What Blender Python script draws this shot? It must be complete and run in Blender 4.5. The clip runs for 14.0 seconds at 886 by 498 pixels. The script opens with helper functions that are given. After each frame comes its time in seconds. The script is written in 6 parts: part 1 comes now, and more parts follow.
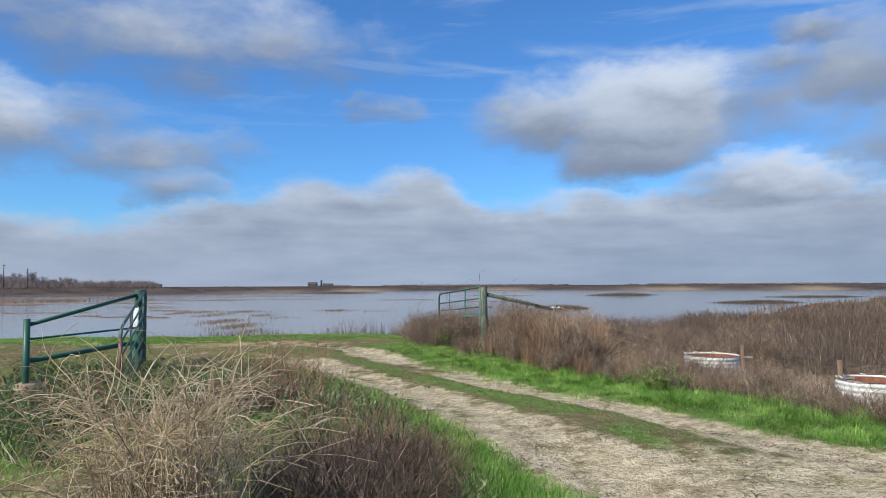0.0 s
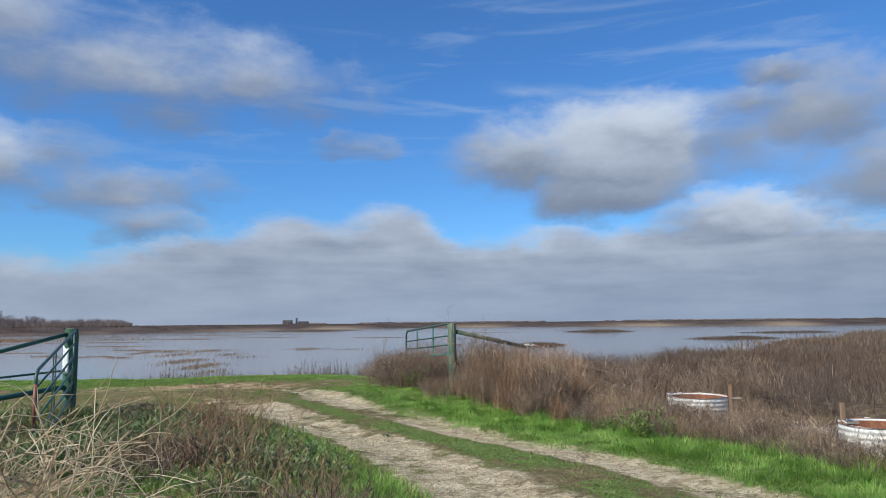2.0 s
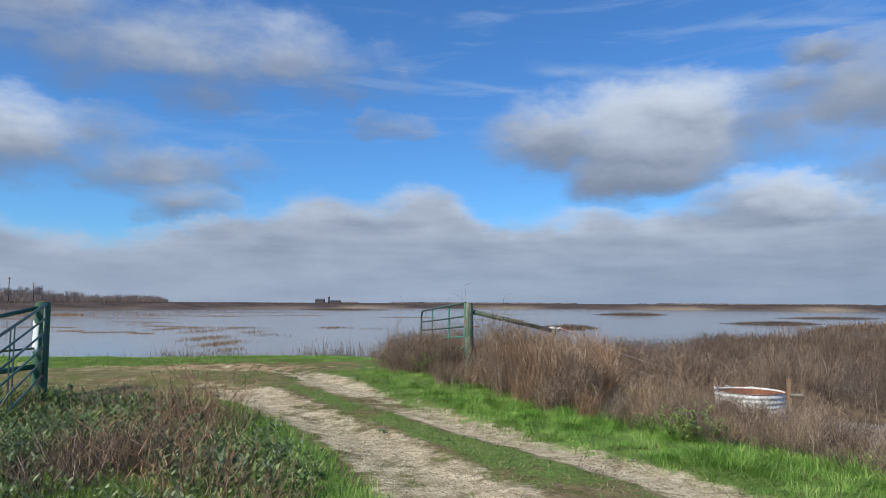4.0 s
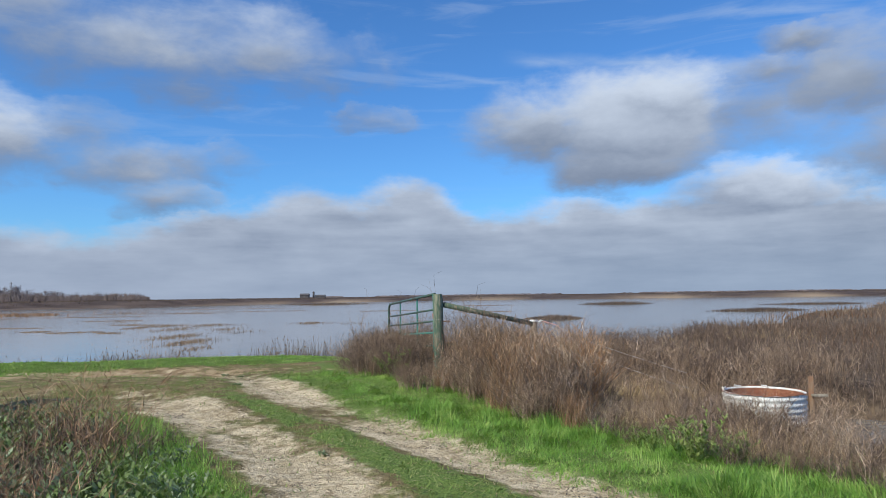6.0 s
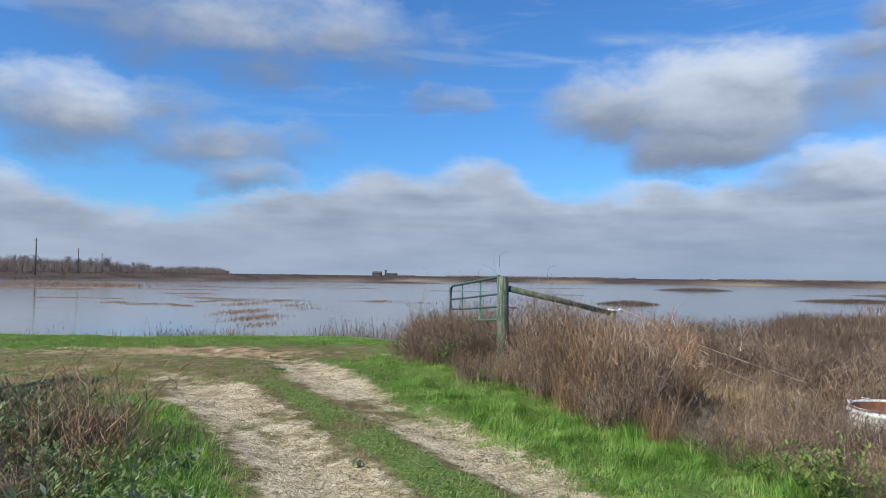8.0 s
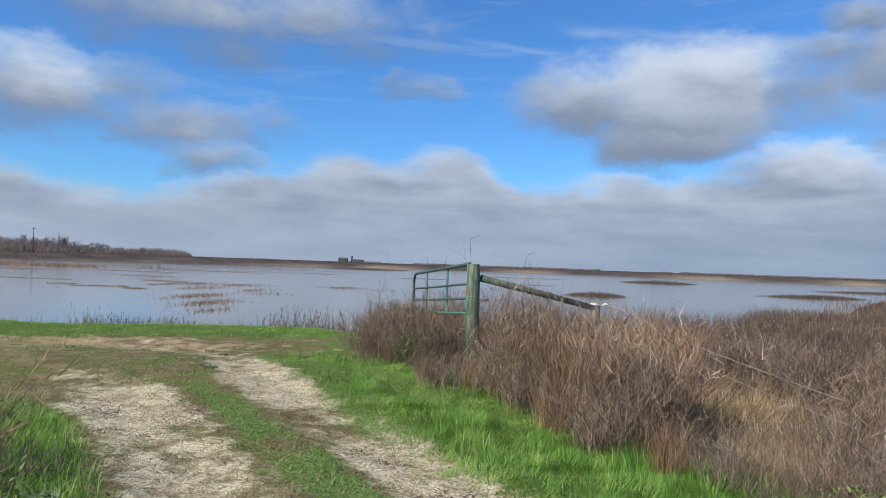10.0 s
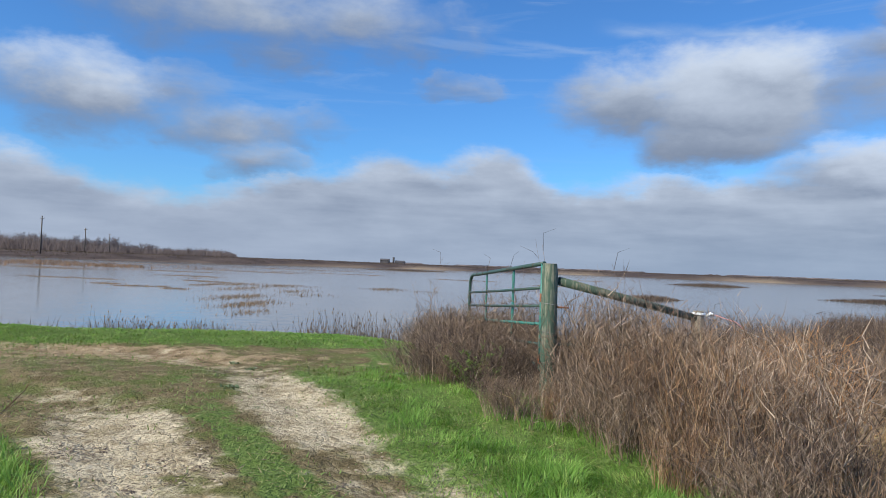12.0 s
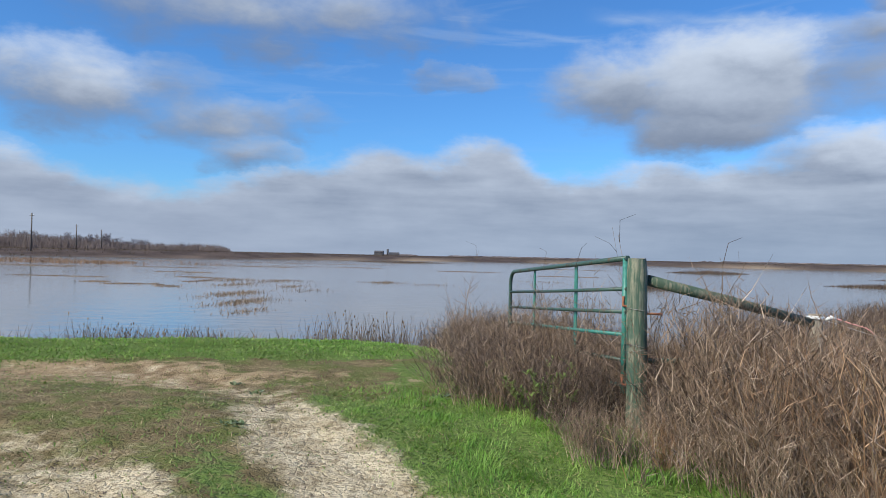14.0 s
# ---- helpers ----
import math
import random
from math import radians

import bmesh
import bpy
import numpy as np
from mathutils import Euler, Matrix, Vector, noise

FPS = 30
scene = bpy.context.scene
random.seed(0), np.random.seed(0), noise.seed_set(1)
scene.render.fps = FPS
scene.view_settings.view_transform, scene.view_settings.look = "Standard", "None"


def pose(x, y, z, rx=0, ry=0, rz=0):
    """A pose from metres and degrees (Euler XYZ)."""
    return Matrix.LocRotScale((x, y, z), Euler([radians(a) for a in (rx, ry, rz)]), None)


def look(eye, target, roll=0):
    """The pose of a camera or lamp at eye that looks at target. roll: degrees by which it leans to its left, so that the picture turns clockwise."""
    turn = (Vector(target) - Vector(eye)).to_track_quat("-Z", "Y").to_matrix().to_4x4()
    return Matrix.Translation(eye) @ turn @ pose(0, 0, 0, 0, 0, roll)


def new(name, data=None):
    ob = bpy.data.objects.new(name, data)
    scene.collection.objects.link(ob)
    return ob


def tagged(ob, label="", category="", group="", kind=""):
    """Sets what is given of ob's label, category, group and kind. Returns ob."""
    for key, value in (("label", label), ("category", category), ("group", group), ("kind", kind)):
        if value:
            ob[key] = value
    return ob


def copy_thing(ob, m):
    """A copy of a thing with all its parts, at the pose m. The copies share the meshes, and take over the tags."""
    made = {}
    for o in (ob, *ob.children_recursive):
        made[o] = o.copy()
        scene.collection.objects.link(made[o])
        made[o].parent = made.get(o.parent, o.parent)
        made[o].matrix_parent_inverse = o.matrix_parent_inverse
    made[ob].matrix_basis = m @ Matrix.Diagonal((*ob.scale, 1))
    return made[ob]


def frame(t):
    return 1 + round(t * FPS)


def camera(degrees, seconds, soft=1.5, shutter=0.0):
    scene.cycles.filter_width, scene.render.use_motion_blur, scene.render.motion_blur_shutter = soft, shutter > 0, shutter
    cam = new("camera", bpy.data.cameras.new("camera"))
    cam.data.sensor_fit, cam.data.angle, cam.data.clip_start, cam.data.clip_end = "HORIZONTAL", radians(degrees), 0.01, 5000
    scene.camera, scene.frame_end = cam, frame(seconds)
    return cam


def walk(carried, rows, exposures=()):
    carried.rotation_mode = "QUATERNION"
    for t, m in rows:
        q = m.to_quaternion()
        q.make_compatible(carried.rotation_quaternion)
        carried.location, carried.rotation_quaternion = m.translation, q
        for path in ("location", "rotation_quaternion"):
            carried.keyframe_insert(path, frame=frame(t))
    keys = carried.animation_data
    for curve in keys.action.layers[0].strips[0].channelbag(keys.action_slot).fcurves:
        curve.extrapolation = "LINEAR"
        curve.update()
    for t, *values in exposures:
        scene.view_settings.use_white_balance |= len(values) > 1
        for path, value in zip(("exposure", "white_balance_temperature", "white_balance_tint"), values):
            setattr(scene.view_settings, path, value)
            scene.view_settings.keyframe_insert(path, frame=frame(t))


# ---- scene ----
cam = camera(64.00, 14.0, soft=0.75)
# seconds, eye x y z, yaw pitch roll in degrees
ROWS = [
    (0.0, 0.001, -0.000, 1.393, 0.56, 2.95, -0.30),
    (0.5, -0.008, 0.239, 1.398, -0.88, 3.64, -0.84),
    (1.0, 0.026, 0.481, 1.393, -1.58, 4.43, -1.01),
    (1.5, 0.145, 0.750, 1.404, -1.42, 5.50, -0.32),
    (2.0, 0.224, 1.042, 1.374, -1.36, 5.93, -0.58),
    (2.5, 0.256, 1.396, 1.377, -1.25, 6.04, -0.49),
    (3.0, 0.383, 1.750, 1.340, 0.97, 5.18, 0.60),
    (5.5, 0.734, 3.886, 1.352, 0.93, 4.12, -0.19),
    (6.0, 0.849, 4.243, 1.330, -0.02, 3.77, -0.81),
    (6.5, 0.900, 4.630, 1.305, -1.24, 2.57, -1.12),
    (7.0, 0.887, 4.935, 1.356, -0.11, 2.06, -0.49),
    (7.5, 0.948, 5.234, 1.355, 4.47, 2.16, 0.10),
    (8.0, 0.922, 5.517, 1.352, 5.77, 2.21, 0.72),
    (10.5, 0.771, 7.366, 1.327, 2.36, 1.20, 2.12),
    (11.0, 0.646, 7.788, 1.319, 2.05, 1.37, 2.08),
    (11.5, 0.577, 8.175, 1.306, 3.16, 1.21, 1.52),
    (12.0, 0.464, 8.581, 1.302, 6.42, 1.29, 2.16),
    (12.5, 0.297, 8.957, 1.332, 5.89, 1.68, 1.65),
    (13.0, 0.165, 9.345, 1.307, 4.75, 2.16, 1.44),
    (13.5, -0.031, 9.722, 1.314, 6.08, 1.85, 1.49),
    (14.0, -0.238, 10.105, 1.342, 5.90, 0.58, 1.26),
]
walk(cam, [(t, pose(x, y, z, 0, 0, yaw) @ pose(0, 0, 0, 90 + pitch, 0, 0) @ pose(0, 0, 0, 0, 0, roll)) for t, x, y, z, yaw, pitch, roll in ROWS],
     exposures=[(0.0, 0.0), (1.0, -0.02), (2.0, -0.12), (2.5, -0.15), (3.0, -0.13), (5.5, -0.05), (7.0, 0.0), (14.0, 0.0)])

# ---------------------------------------------------------------- sky and sun
SUN_AZ, SUN_EL = radians(-132.0), radians(40.0)      # azimuth from +y towards +x
sun_way = Vector((math.sin(SUN_AZ) * math.cos(SUN_EL), math.cos(SUN_AZ) * math.cos(SUN_EL), math.sin(SUN_EL)))
sun = new("sun", bpy.data.lights.new("sun", "SUN"))
sun.data.energy, sun.data.angle, sun.data.color = 4.65, radians(0.6), (1.0, 0.93, 0.765)
sun.matrix_world = look(sun_way * 100, (0, 0, 0))


class Nodes:
    """Short hand for node trees."""

    def __init__(self, tree):
        self.t = tree
        tree.nodes.clear()

    def add(self, kind, **props):
        n = self.t.nodes.new(kind)
        for k, v in props.items():
            if k == "operation":
                n.operation = v
            elif k == "data_type":
                n.data_type = v
            elif k == "attribute_name":
                n.attribute_name = v
            elif k == "blend_type":
                n.blend_type = v
            elif k == "feature":
                n.feature = v
        return n

    def put(self, socket, value):
        if isinstance(value, bpy.types.NodeSocket):
            self.t.links.new(value, socket)
        elif isinstance(value, (tuple, list)) and len(value) == 3 and socket.type == "RGBA":
            socket.default_value = (*value, 1)
        else:
            socket.default_value = value

    def math(self, op, a, b=0.0, c=0.0, clamp=False):
        n = self.add("ShaderNodeMath", operation=op)
        n.use_clamp = clamp
        for s, v in zip(n.inputs, (a, b, c)):
            self.put(s, v)
        return n.outputs[0]

    def mix(self, f, a, b, blend="MIX"):
        n = self.add("ShaderNodeMix", data_type="RGBA", blend_type=blend)
        self.put(n.inputs["Factor"], f)
        self.put(n.inputs[6], a)
        self.put(n.inputs[7], b)
        return n.outputs[2]

    def mixf(self, f, a, b):
        n = self.add("ShaderNodeMix", data_type="FLOAT")
        self.put(n.inputs["Factor"], f)
        self.put(n.inputs[2], a)
        self.put(n.inputs[3], b)
        return n.outputs[0]

    def ramp(self, v, lo, hi, a=0.0, b=1.0):
        n = self.add("ShaderNodeMapRange")
        n.interpolation_type = "SMOOTHSTEP"
        for s, w in zip(n.inputs, (v, lo, hi, a, b)):
            self.put(s, w)
        return n.outputs[0]

    def noise(self, vec, scale, detail=4.0, rough=0.55, distortion=0.0):
        n = self.add("ShaderNodeTexNoise")
        if vec is not None:
            self.put(n.inputs["Vector"], vec)
        n.inputs["Scale"].default_value, n.inputs["Detail"].default_value = scale, detail
        n.inputs["Roughness"].default_value, n.inputs["Distortion"].default_value = rough, distortion
        return n

    def voronoi(self, vec, scale, feature="F1"):
        n = self.add("ShaderNodeTexVoronoi", feature=feature)
        if vec is not None:
            self.put(n.inputs["Vector"], vec)
        n.inputs["Scale"].default_value = scale
        return n.outputs["Distance"]

    def xyz(self, x, y, z):
        n = self.add("ShaderNodeCombineXYZ")
        for s, v in zip(n.inputs, (x, y, z)):
            self.put(s, v)
        return n.outputs[0]


# clouds: azimuth, elevation, half width, half height (degrees), strength, brightness
CLOUDS = [
    (15.0, 12.4, 9.2, 4.8, 1.3, 0.9), (17.6, 14.0, 6.4, 3.6, 1.2, 1.1), (8.6, 12.8, 6.0, 3.0, 0.8, 0.7), (14.6, 10.2, 7.4, 2.4, 1.0, 0.42),
    (22.0, 13.6, 6.0, 3.4, 0.36, 0.4), (25.2, 15.6, 4.4, 1.5, 0.36, 0.45), (28.0, 17.6, 3.4, 1.2, 0.4, 0.45), (31.0, 14.6, 6.0, 4.0, 0.55, 0.5),
    (24.6, 7.2, 8.0, 3.0, 0.75, 0.98), (34.0, 9.6, 7.0, 3.8, 0.5, 0.5), (28.0, 11.6, 7.0, 2.0, 0.2, 0.6),
    (-23.0, 19.0, 13.0, 3.8, 0.36, 0.8), (-13.4, 18.6, 9.0, 2.8, 0.3, 0.6), (-31.0, 20.8, 8.0, 3.0, 0.3, 0.65),
    (-33.0, 11.6, 6.2, 3.2, 0.6, 0.95), (-28.0, 12.2, 4.4, 2.4, 0.26, 0.45), (-24.0, 10.0, 6.0, 2.4, 0.42, 0.66), (-19.4, 10.4, 4.4, 1.8, 0.24, 0.45),
    (-21.4, 7.6, 3.6, 1.8, 0.4, 0.5), (-5.2, 14.2, 3.0, 1.1, 0.05, 0.4),
    (-60.0, 20.0, 16.0, 6.0, 0.9, 0.8), (62.0, 22.0, 14.0, 5.0, 0.9, 0.8), (95.0, 30.0, 18.0, 7.0, 0.9, 0.8),
    (150.0, 26.0, 20.0, 8.0, 0.9, 0.8), (-150.0, 18.0, 22.0, 7.0, 0.9, 0.8), (20.0, 42.0, 16.0, 6.0, 0.8, 0.8),
]
# the low bank along the horizon: azimuth, rise of its top over 6 degrees, half width
BANK = [(-42.0, 2.4, 7.0), (-28.0, -0.5, 5.0), (-16.0, 1.3, 6.0), (-9.0, 2.0, 6.0), (-1.6, 3.0, 4.4), (10.6, 1.9, 5.5), (21.0, 2.0, 6.0), (33.0, 1.9, 9.0)]


def build_sky():
    w = bpy.data.worlds.new("sky")
    scene.world = w
    w.use_nodes = True
    n = Nodes(w.node_tree)
    way = n.add("ShaderNodeTexCoord").outputs["Generated"]
    sep = n.add("ShaderNodeSeparateXYZ")
    n.put(sep.inputs[0], way)
    x, y, z = sep.outputs
    sq = n.add("ShaderNodeVectorMath", operation="MULTIPLY")
    n.put(sq.inputs[0], way)
    sq.inputs[1].default_value = (1.0, 1.0, 2.0)
    stretched = sq.outputs[0]
    big = n.noise(stretched, 9.0, 6.0, 0.6)
    fine = n.noise(stretched, 11.0, 6.0, 0.55, 0.2)
    bands = n.add("ShaderNodeVectorMath", operation="MULTIPLY")
    n.put(bands.inputs[0], way)
    bands.inputs[1].default_value = (1.0, 1.0, 7.0)
    streaks = n.noise(bands.outputs[0], 5.0, 5.0, 0.55)
    cs = n.add("ShaderNodeSeparateColor")
    n.put(cs.inputs[0], big.outputs["Color"])
    az = n.math("MULTIPLY", n.math("ARCTAN2", x, y), 57.2958)
    el = n.math("MULTIPLY", n.math("ARCSINE", z), 57.2958)
    u = n.math("MULTIPLY_ADD", n.math("SUBTRACT", cs.outputs[0], 0.5), 7.0, az)
    v = n.math("MULTIPLY_ADD", n.math("SUBTRACT", cs.outputs[1], 0.5), 4.2, el)
    puff = n.math("SUBTRACT", fine.outputs["Fac"], 0.5)
    # the low bank along the horizon comes first, then cloud after cloud
    top = n.math("ADD", 5.6, 0.0)
    for a, rise, ra in BANK:
        du = n.math("DIVIDE", n.math("SUBTRACT", u, a), ra)
        hump = n.math("MULTIPLY", n.math("EXPONENT", n.math("MULTIPLY", n.math("MULTIPLY", du, du), -1.0)), rise)
        top = n.math("ADD", top, hump)
    below = n.math("SUBTRACT", top, v)
    dens = n.math("DIVIDE", below, 3.0)
    lift = n.ramp(below, 2.6, -0.2, 0.12, 0.55)
    glow = n.ramp(below, 1.8, -0.3, 0.7, 0.86)
    for a, e, ra, re, power, bright in CLOUDS:
        du = n.math("DIVIDE", n.math("SUBTRACT", u, a), ra)
        dv = n.math("DIVIDE", n.math("SUBTRACT", v, e), re)
        r = n.math("SQRT", n.math("ADD", n.math("MULTIPLY", du, du), n.math("MULTIPLY", dv, dv)))
        inside = n.math("SUBTRACT", 1.0, r)
        d = n.math("MINIMUM", n.math("MULTIPLY", inside, power), n.math("MULTIPLY", inside, 0.9))
        f = n.ramp(n.math("SUBTRACT", d, dens), -0.22, 0.25)
        lift = n.mixf(f, lift, n.math("MULTIPLY_ADD", du, 0.2, dv))
        glow = n.mixf(f, glow, bright)
        dens = n.math("MAXIMUM", dens, d)
    dens = n.math("MULTIPLY_ADD", puff, 0.85, dens)
    cover = n.ramp(dens, -0.24, 0.5)
    # tops catch the sun, undersides are grey
    shade = n.math("MULTIPLY_ADD", puff, 0.6, n.math("MULTIPLY_ADD", lift, 0.62, 0.38))
    shade = n.ramp(n.math("MULTIPLY", shade, glow), -0.15, 0.95)
    shade = n.math("MULTIPLY_ADD", n.math("SUBTRACT", streaks.outputs["Fac"], 0.5), n.ramp(el, 10.0, 5.0, 0.15, 1.0), shade)
    cloud = n.mix(n.math("MINIMUM", shade, 1.0, clamp=True), (0.185, 0.24, 0.35), (0.625, 0.715, 0.855))
    haze = n.ramp(el, 8.0, -0.5, 0.0, 0.7)
    veil = n.mix(n.ramp(az, -36.0, 32.0), (0.38, 0.458, 0.60), (0.275, 0.37, 0.52))
    cloud = n.mix(haze, cloud, veil)
    sky = n.add("ShaderNodeTexSky")
    sky.sky_type, sky.sun_disc, sky.sun_elevation, sky.sun_rotation = "NISHITA", False, SUN_EL, SUN_AZ
    sky.air_density, sky.dust_density, sky.ozone_density = 1.0, 0.3, 2.5
    blue = n.mix(1.0, sky.outputs[0], (0.055, 0.104, 0.157), "MULTIPLY")
    # thin high streaks of cirrus
    ci = n.add("ShaderNodeVectorMath", operation="MULTIPLY")
    n.put(ci.inputs[0], way)
    ci.inputs[1].default_value = (1.0, 1.0, 9.0)
    thin = n.noise(ci.outputs[0], 4.2, 5.0, 0.6, 0.6)
    cirrus = n.math("MULTIPLY", n.ramp(thin.outputs["Fac"], 0.5, 0.72), n.ramp(el, 9.0, 16.0, 0.05, 0.2))
    wisp = n.math("MULTIPLY", n.math("SUBTRACT", cs.outputs[2], 0.5), 1.6)
    for a0, a1, e0, fall, half, power in ((4.5, 27.0, 18.9, 0.125, 0.75, 0.42), (-4.0, 7.0, 18.1, 0.13, 0.4, 0.2), (20.0, 32.0, 20.6, 0.1, 0.6, 0.25)):
        off = n.math("ADD", n.math("SUBTRACT", el, n.math("MULTIPLY_ADD", n.math("SUBTRACT", az, a0), -fall, e0)), wisp)
        line = n.math("MULTIPLY", n.ramp(n.math("ABSOLUTE", off), half, 0.0), n.math("MULTIPLY", n.ramp(az, a0, a0 + 4.0), n.ramp(az, a1, a1 - 5.0)))
        cirrus = n.math("MULTIPLY_ADD", n.math("MULTIPLY", line, n.ramp(thin.outputs["Fac"], 0.3, 0.6, 0.35, 1.0)), power, cirrus)
    blue = n.mix(cirrus, blue, (0.5, 0.62, 0.8))
    out = n.mix(cover, blue, cloud)
    bg = n.add("ShaderNodeBackground")
    n.put(bg.inputs["Color"], out)
    bg.inputs["Strength"].default_value = 1.0
    wo = n.add("ShaderNodeOutputWorld")
    n.put(wo.inputs["Surface"], bg.outputs[0])


build_sky()


# ---------------------------------------------------------------- materials
def material(name):
    m = bpy.data.materials.new(name)
    m.use_nodes = True
    n = Nodes(m.node_tree)
    b = n.add("ShaderNodeBsdfPrincipled")
    o = n.add("ShaderNodeOutputMaterial")
    n.put(o.inputs["Surface"], b.outputs[0])
    return m, n, b


def bump(n, b, height, strength, distance):
    k = n.add("ShaderNodeBump")
    k.inputs["Strength"].default_value, k.inputs["Distance"].default_value = strength, distance
    n.put(k.inputs["Height"], height)
    n.put(b.inputs["Normal"], k.outputs[0])


def obj_coords(n):
    return n.add("ShaderNodeTexCoord").outputs["Object"]


def plant_material(name, dark, mid, light, rough=0.7, sheen=0.0, through_light=0.0, patch=0.25, patch_scale=1.3):
    """Stems and leaves: each piece its own tint between three colours."""
    m, n, b = material(name)
    rnd = n.add("ShaderNodeNewGeometry").outputs["Random Per Island"]
    where = n.noise(obj_coords(n), patch_scale, 3.0).outputs["Fac"]
    v = n.math("ADD", n.math("MULTIPLY", rnd, 1.0 - patch), n.ramp(where, 0.3, 0.7, 0.0, patch))
    own = n.add("ShaderNodeObjectInfo").outputs["Random"]
    v = n.math("MULTIPLY_ADD", n.math("SUBTRACT", own, 0.5), 0.32, v)
    c = n.mix(n.ramp(v, 0.0, 0.5), dark, mid)
    c = n.mix(n.ramp(v, 0.5, 1.0), c, light)
    n.put(b.inputs["Base Color"], c)
    b.inputs["Roughness"].default_value = rough
    b.inputs["Specular IOR Level"].default_value = 0.25
    if through_light:
        t = n.add("ShaderNodeBsdfTranslucent")
        n.put(t.inputs["Color"], n.mix(0.5, c, (0.25, 0.35, 0.05)))
        s = n.add("ShaderNodeMixShader")
        s.inputs[0].default_value = through_light
        n.put(s.inputs[1], b.outputs[0])
        n.put(s.inputs[2], t.outputs[0])
        for o in n.t.nodes:
            if o.type == "OUTPUT_MATERIAL":
                n.put(o.inputs["Surface"], s.outputs[0])
    return m


GRASS = plant_material("green_grass", (0.075, 0.185, 0.028), (0.215, 0.41, 0.073), (0.5, 0.64, 0.195), 0.5, through_light=0.42, patch=0.5, patch_scale=2.6)
SHORT_GRASS = plant_material("short_grass", (0.09, 0.14, 0.03), (0.17, 0.26, 0.06), (0.32, 0.36, 0.13), 0.6, through_light=0.2)
WEED = plant_material("weed_leaf", (0.085, 0.135, 0.042), (0.18, 0.25, 0.082), (0.34, 0.41, 0.185), 0.55, through_light=0.2)
DARK_LEAF = plant_material("dark_leaf", (0.05, 0.085, 0.03), (0.125, 0.18, 0.062), (0.3, 0.36, 0.16), 0.4, through_light=0.15)
FRESH_LEAF = plant_material("fresh_leaf", (0.10, 0.16, 0.032), (0.21, 0.295, 0.075), (0.38, 0.44, 0.16), 0.5, through_light=0.25)
TWIG = plant_material("dry_twig", (0.048, 0.033, 0.024), (0.25, 0.172, 0.118), (0.66, 0.51, 0.375), 0.8, patch=0.4)
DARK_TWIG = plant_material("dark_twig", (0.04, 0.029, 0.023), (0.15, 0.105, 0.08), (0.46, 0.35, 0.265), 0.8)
RUSSET = plant_material("russet_stem", (0.10, 0.054, 0.03), (0.31, 0.18, 0.10), (0.56, 0.375, 0.235), 0.75)
STRAW = plant_material("dry_straw", (0.31, 0.2, 0.095), (0.54, 0.39, 0.205), (0.76, 0.6, 0.37), 0.65, through_light=0.1)
GOLD = plant_material("golden_straw", (0.33, 0.235, 0.135), (0.57, 0.435, 0.28), (0.82, 0.69, 0.49), 0.6, through_light=0.1)
ORANGE = plant_material("orange_twig", (0.24, 0.11, 0.045), (0.44, 0.22, 0.09), (0.62, 0.36, 0.17), 0.75)
SILVER_LEAF = plant_material("silver_leaf", (0.1, 0.14, 0.065), (0.2, 0.26, 0.13), (0.37, 0.43, 0.27), 0.45, through_light=0.15)
FAR_REED = plant_material("far_reed", (0.075, 0.057, 0.047), (0.1, 0.077, 0.06), (0.125, 0.097, 0.075), 0.9)
REED_TAN = plant_material("tan_stubble", (0.11, 0.075, 0.05), (0.19, 0.135, 0.092), (0.28, 0.205, 0.14), 0.85)
SEDGE = plant_material("brown_sedge", (0.13, 0.075, 0.045), (0.22, 0.135, 0.085), (0.32, 0.21, 0.14), 0.85)
REED = plant_material("old_reed", (0.06, 0.044, 0.036), (0.135, 0.098, 0.074), (0.29, 0.215, 0.15), 0.8)
# Far tree tint is paled and greyed to stand in for aerial haze.
HAZED_TREE_TWIG = plant_material("bare_tree", (0.17, 0.142, 0.142), (0.22, 0.187, 0.187), (0.27, 0.232, 0.23), 0.9)
THICKET = plant_material("far_thicket", (0.10, 0.078, 0.076), (0.14, 0.112, 0.108), (0.18, 0.146, 0.14), 0.9, patch_scale=0.05)


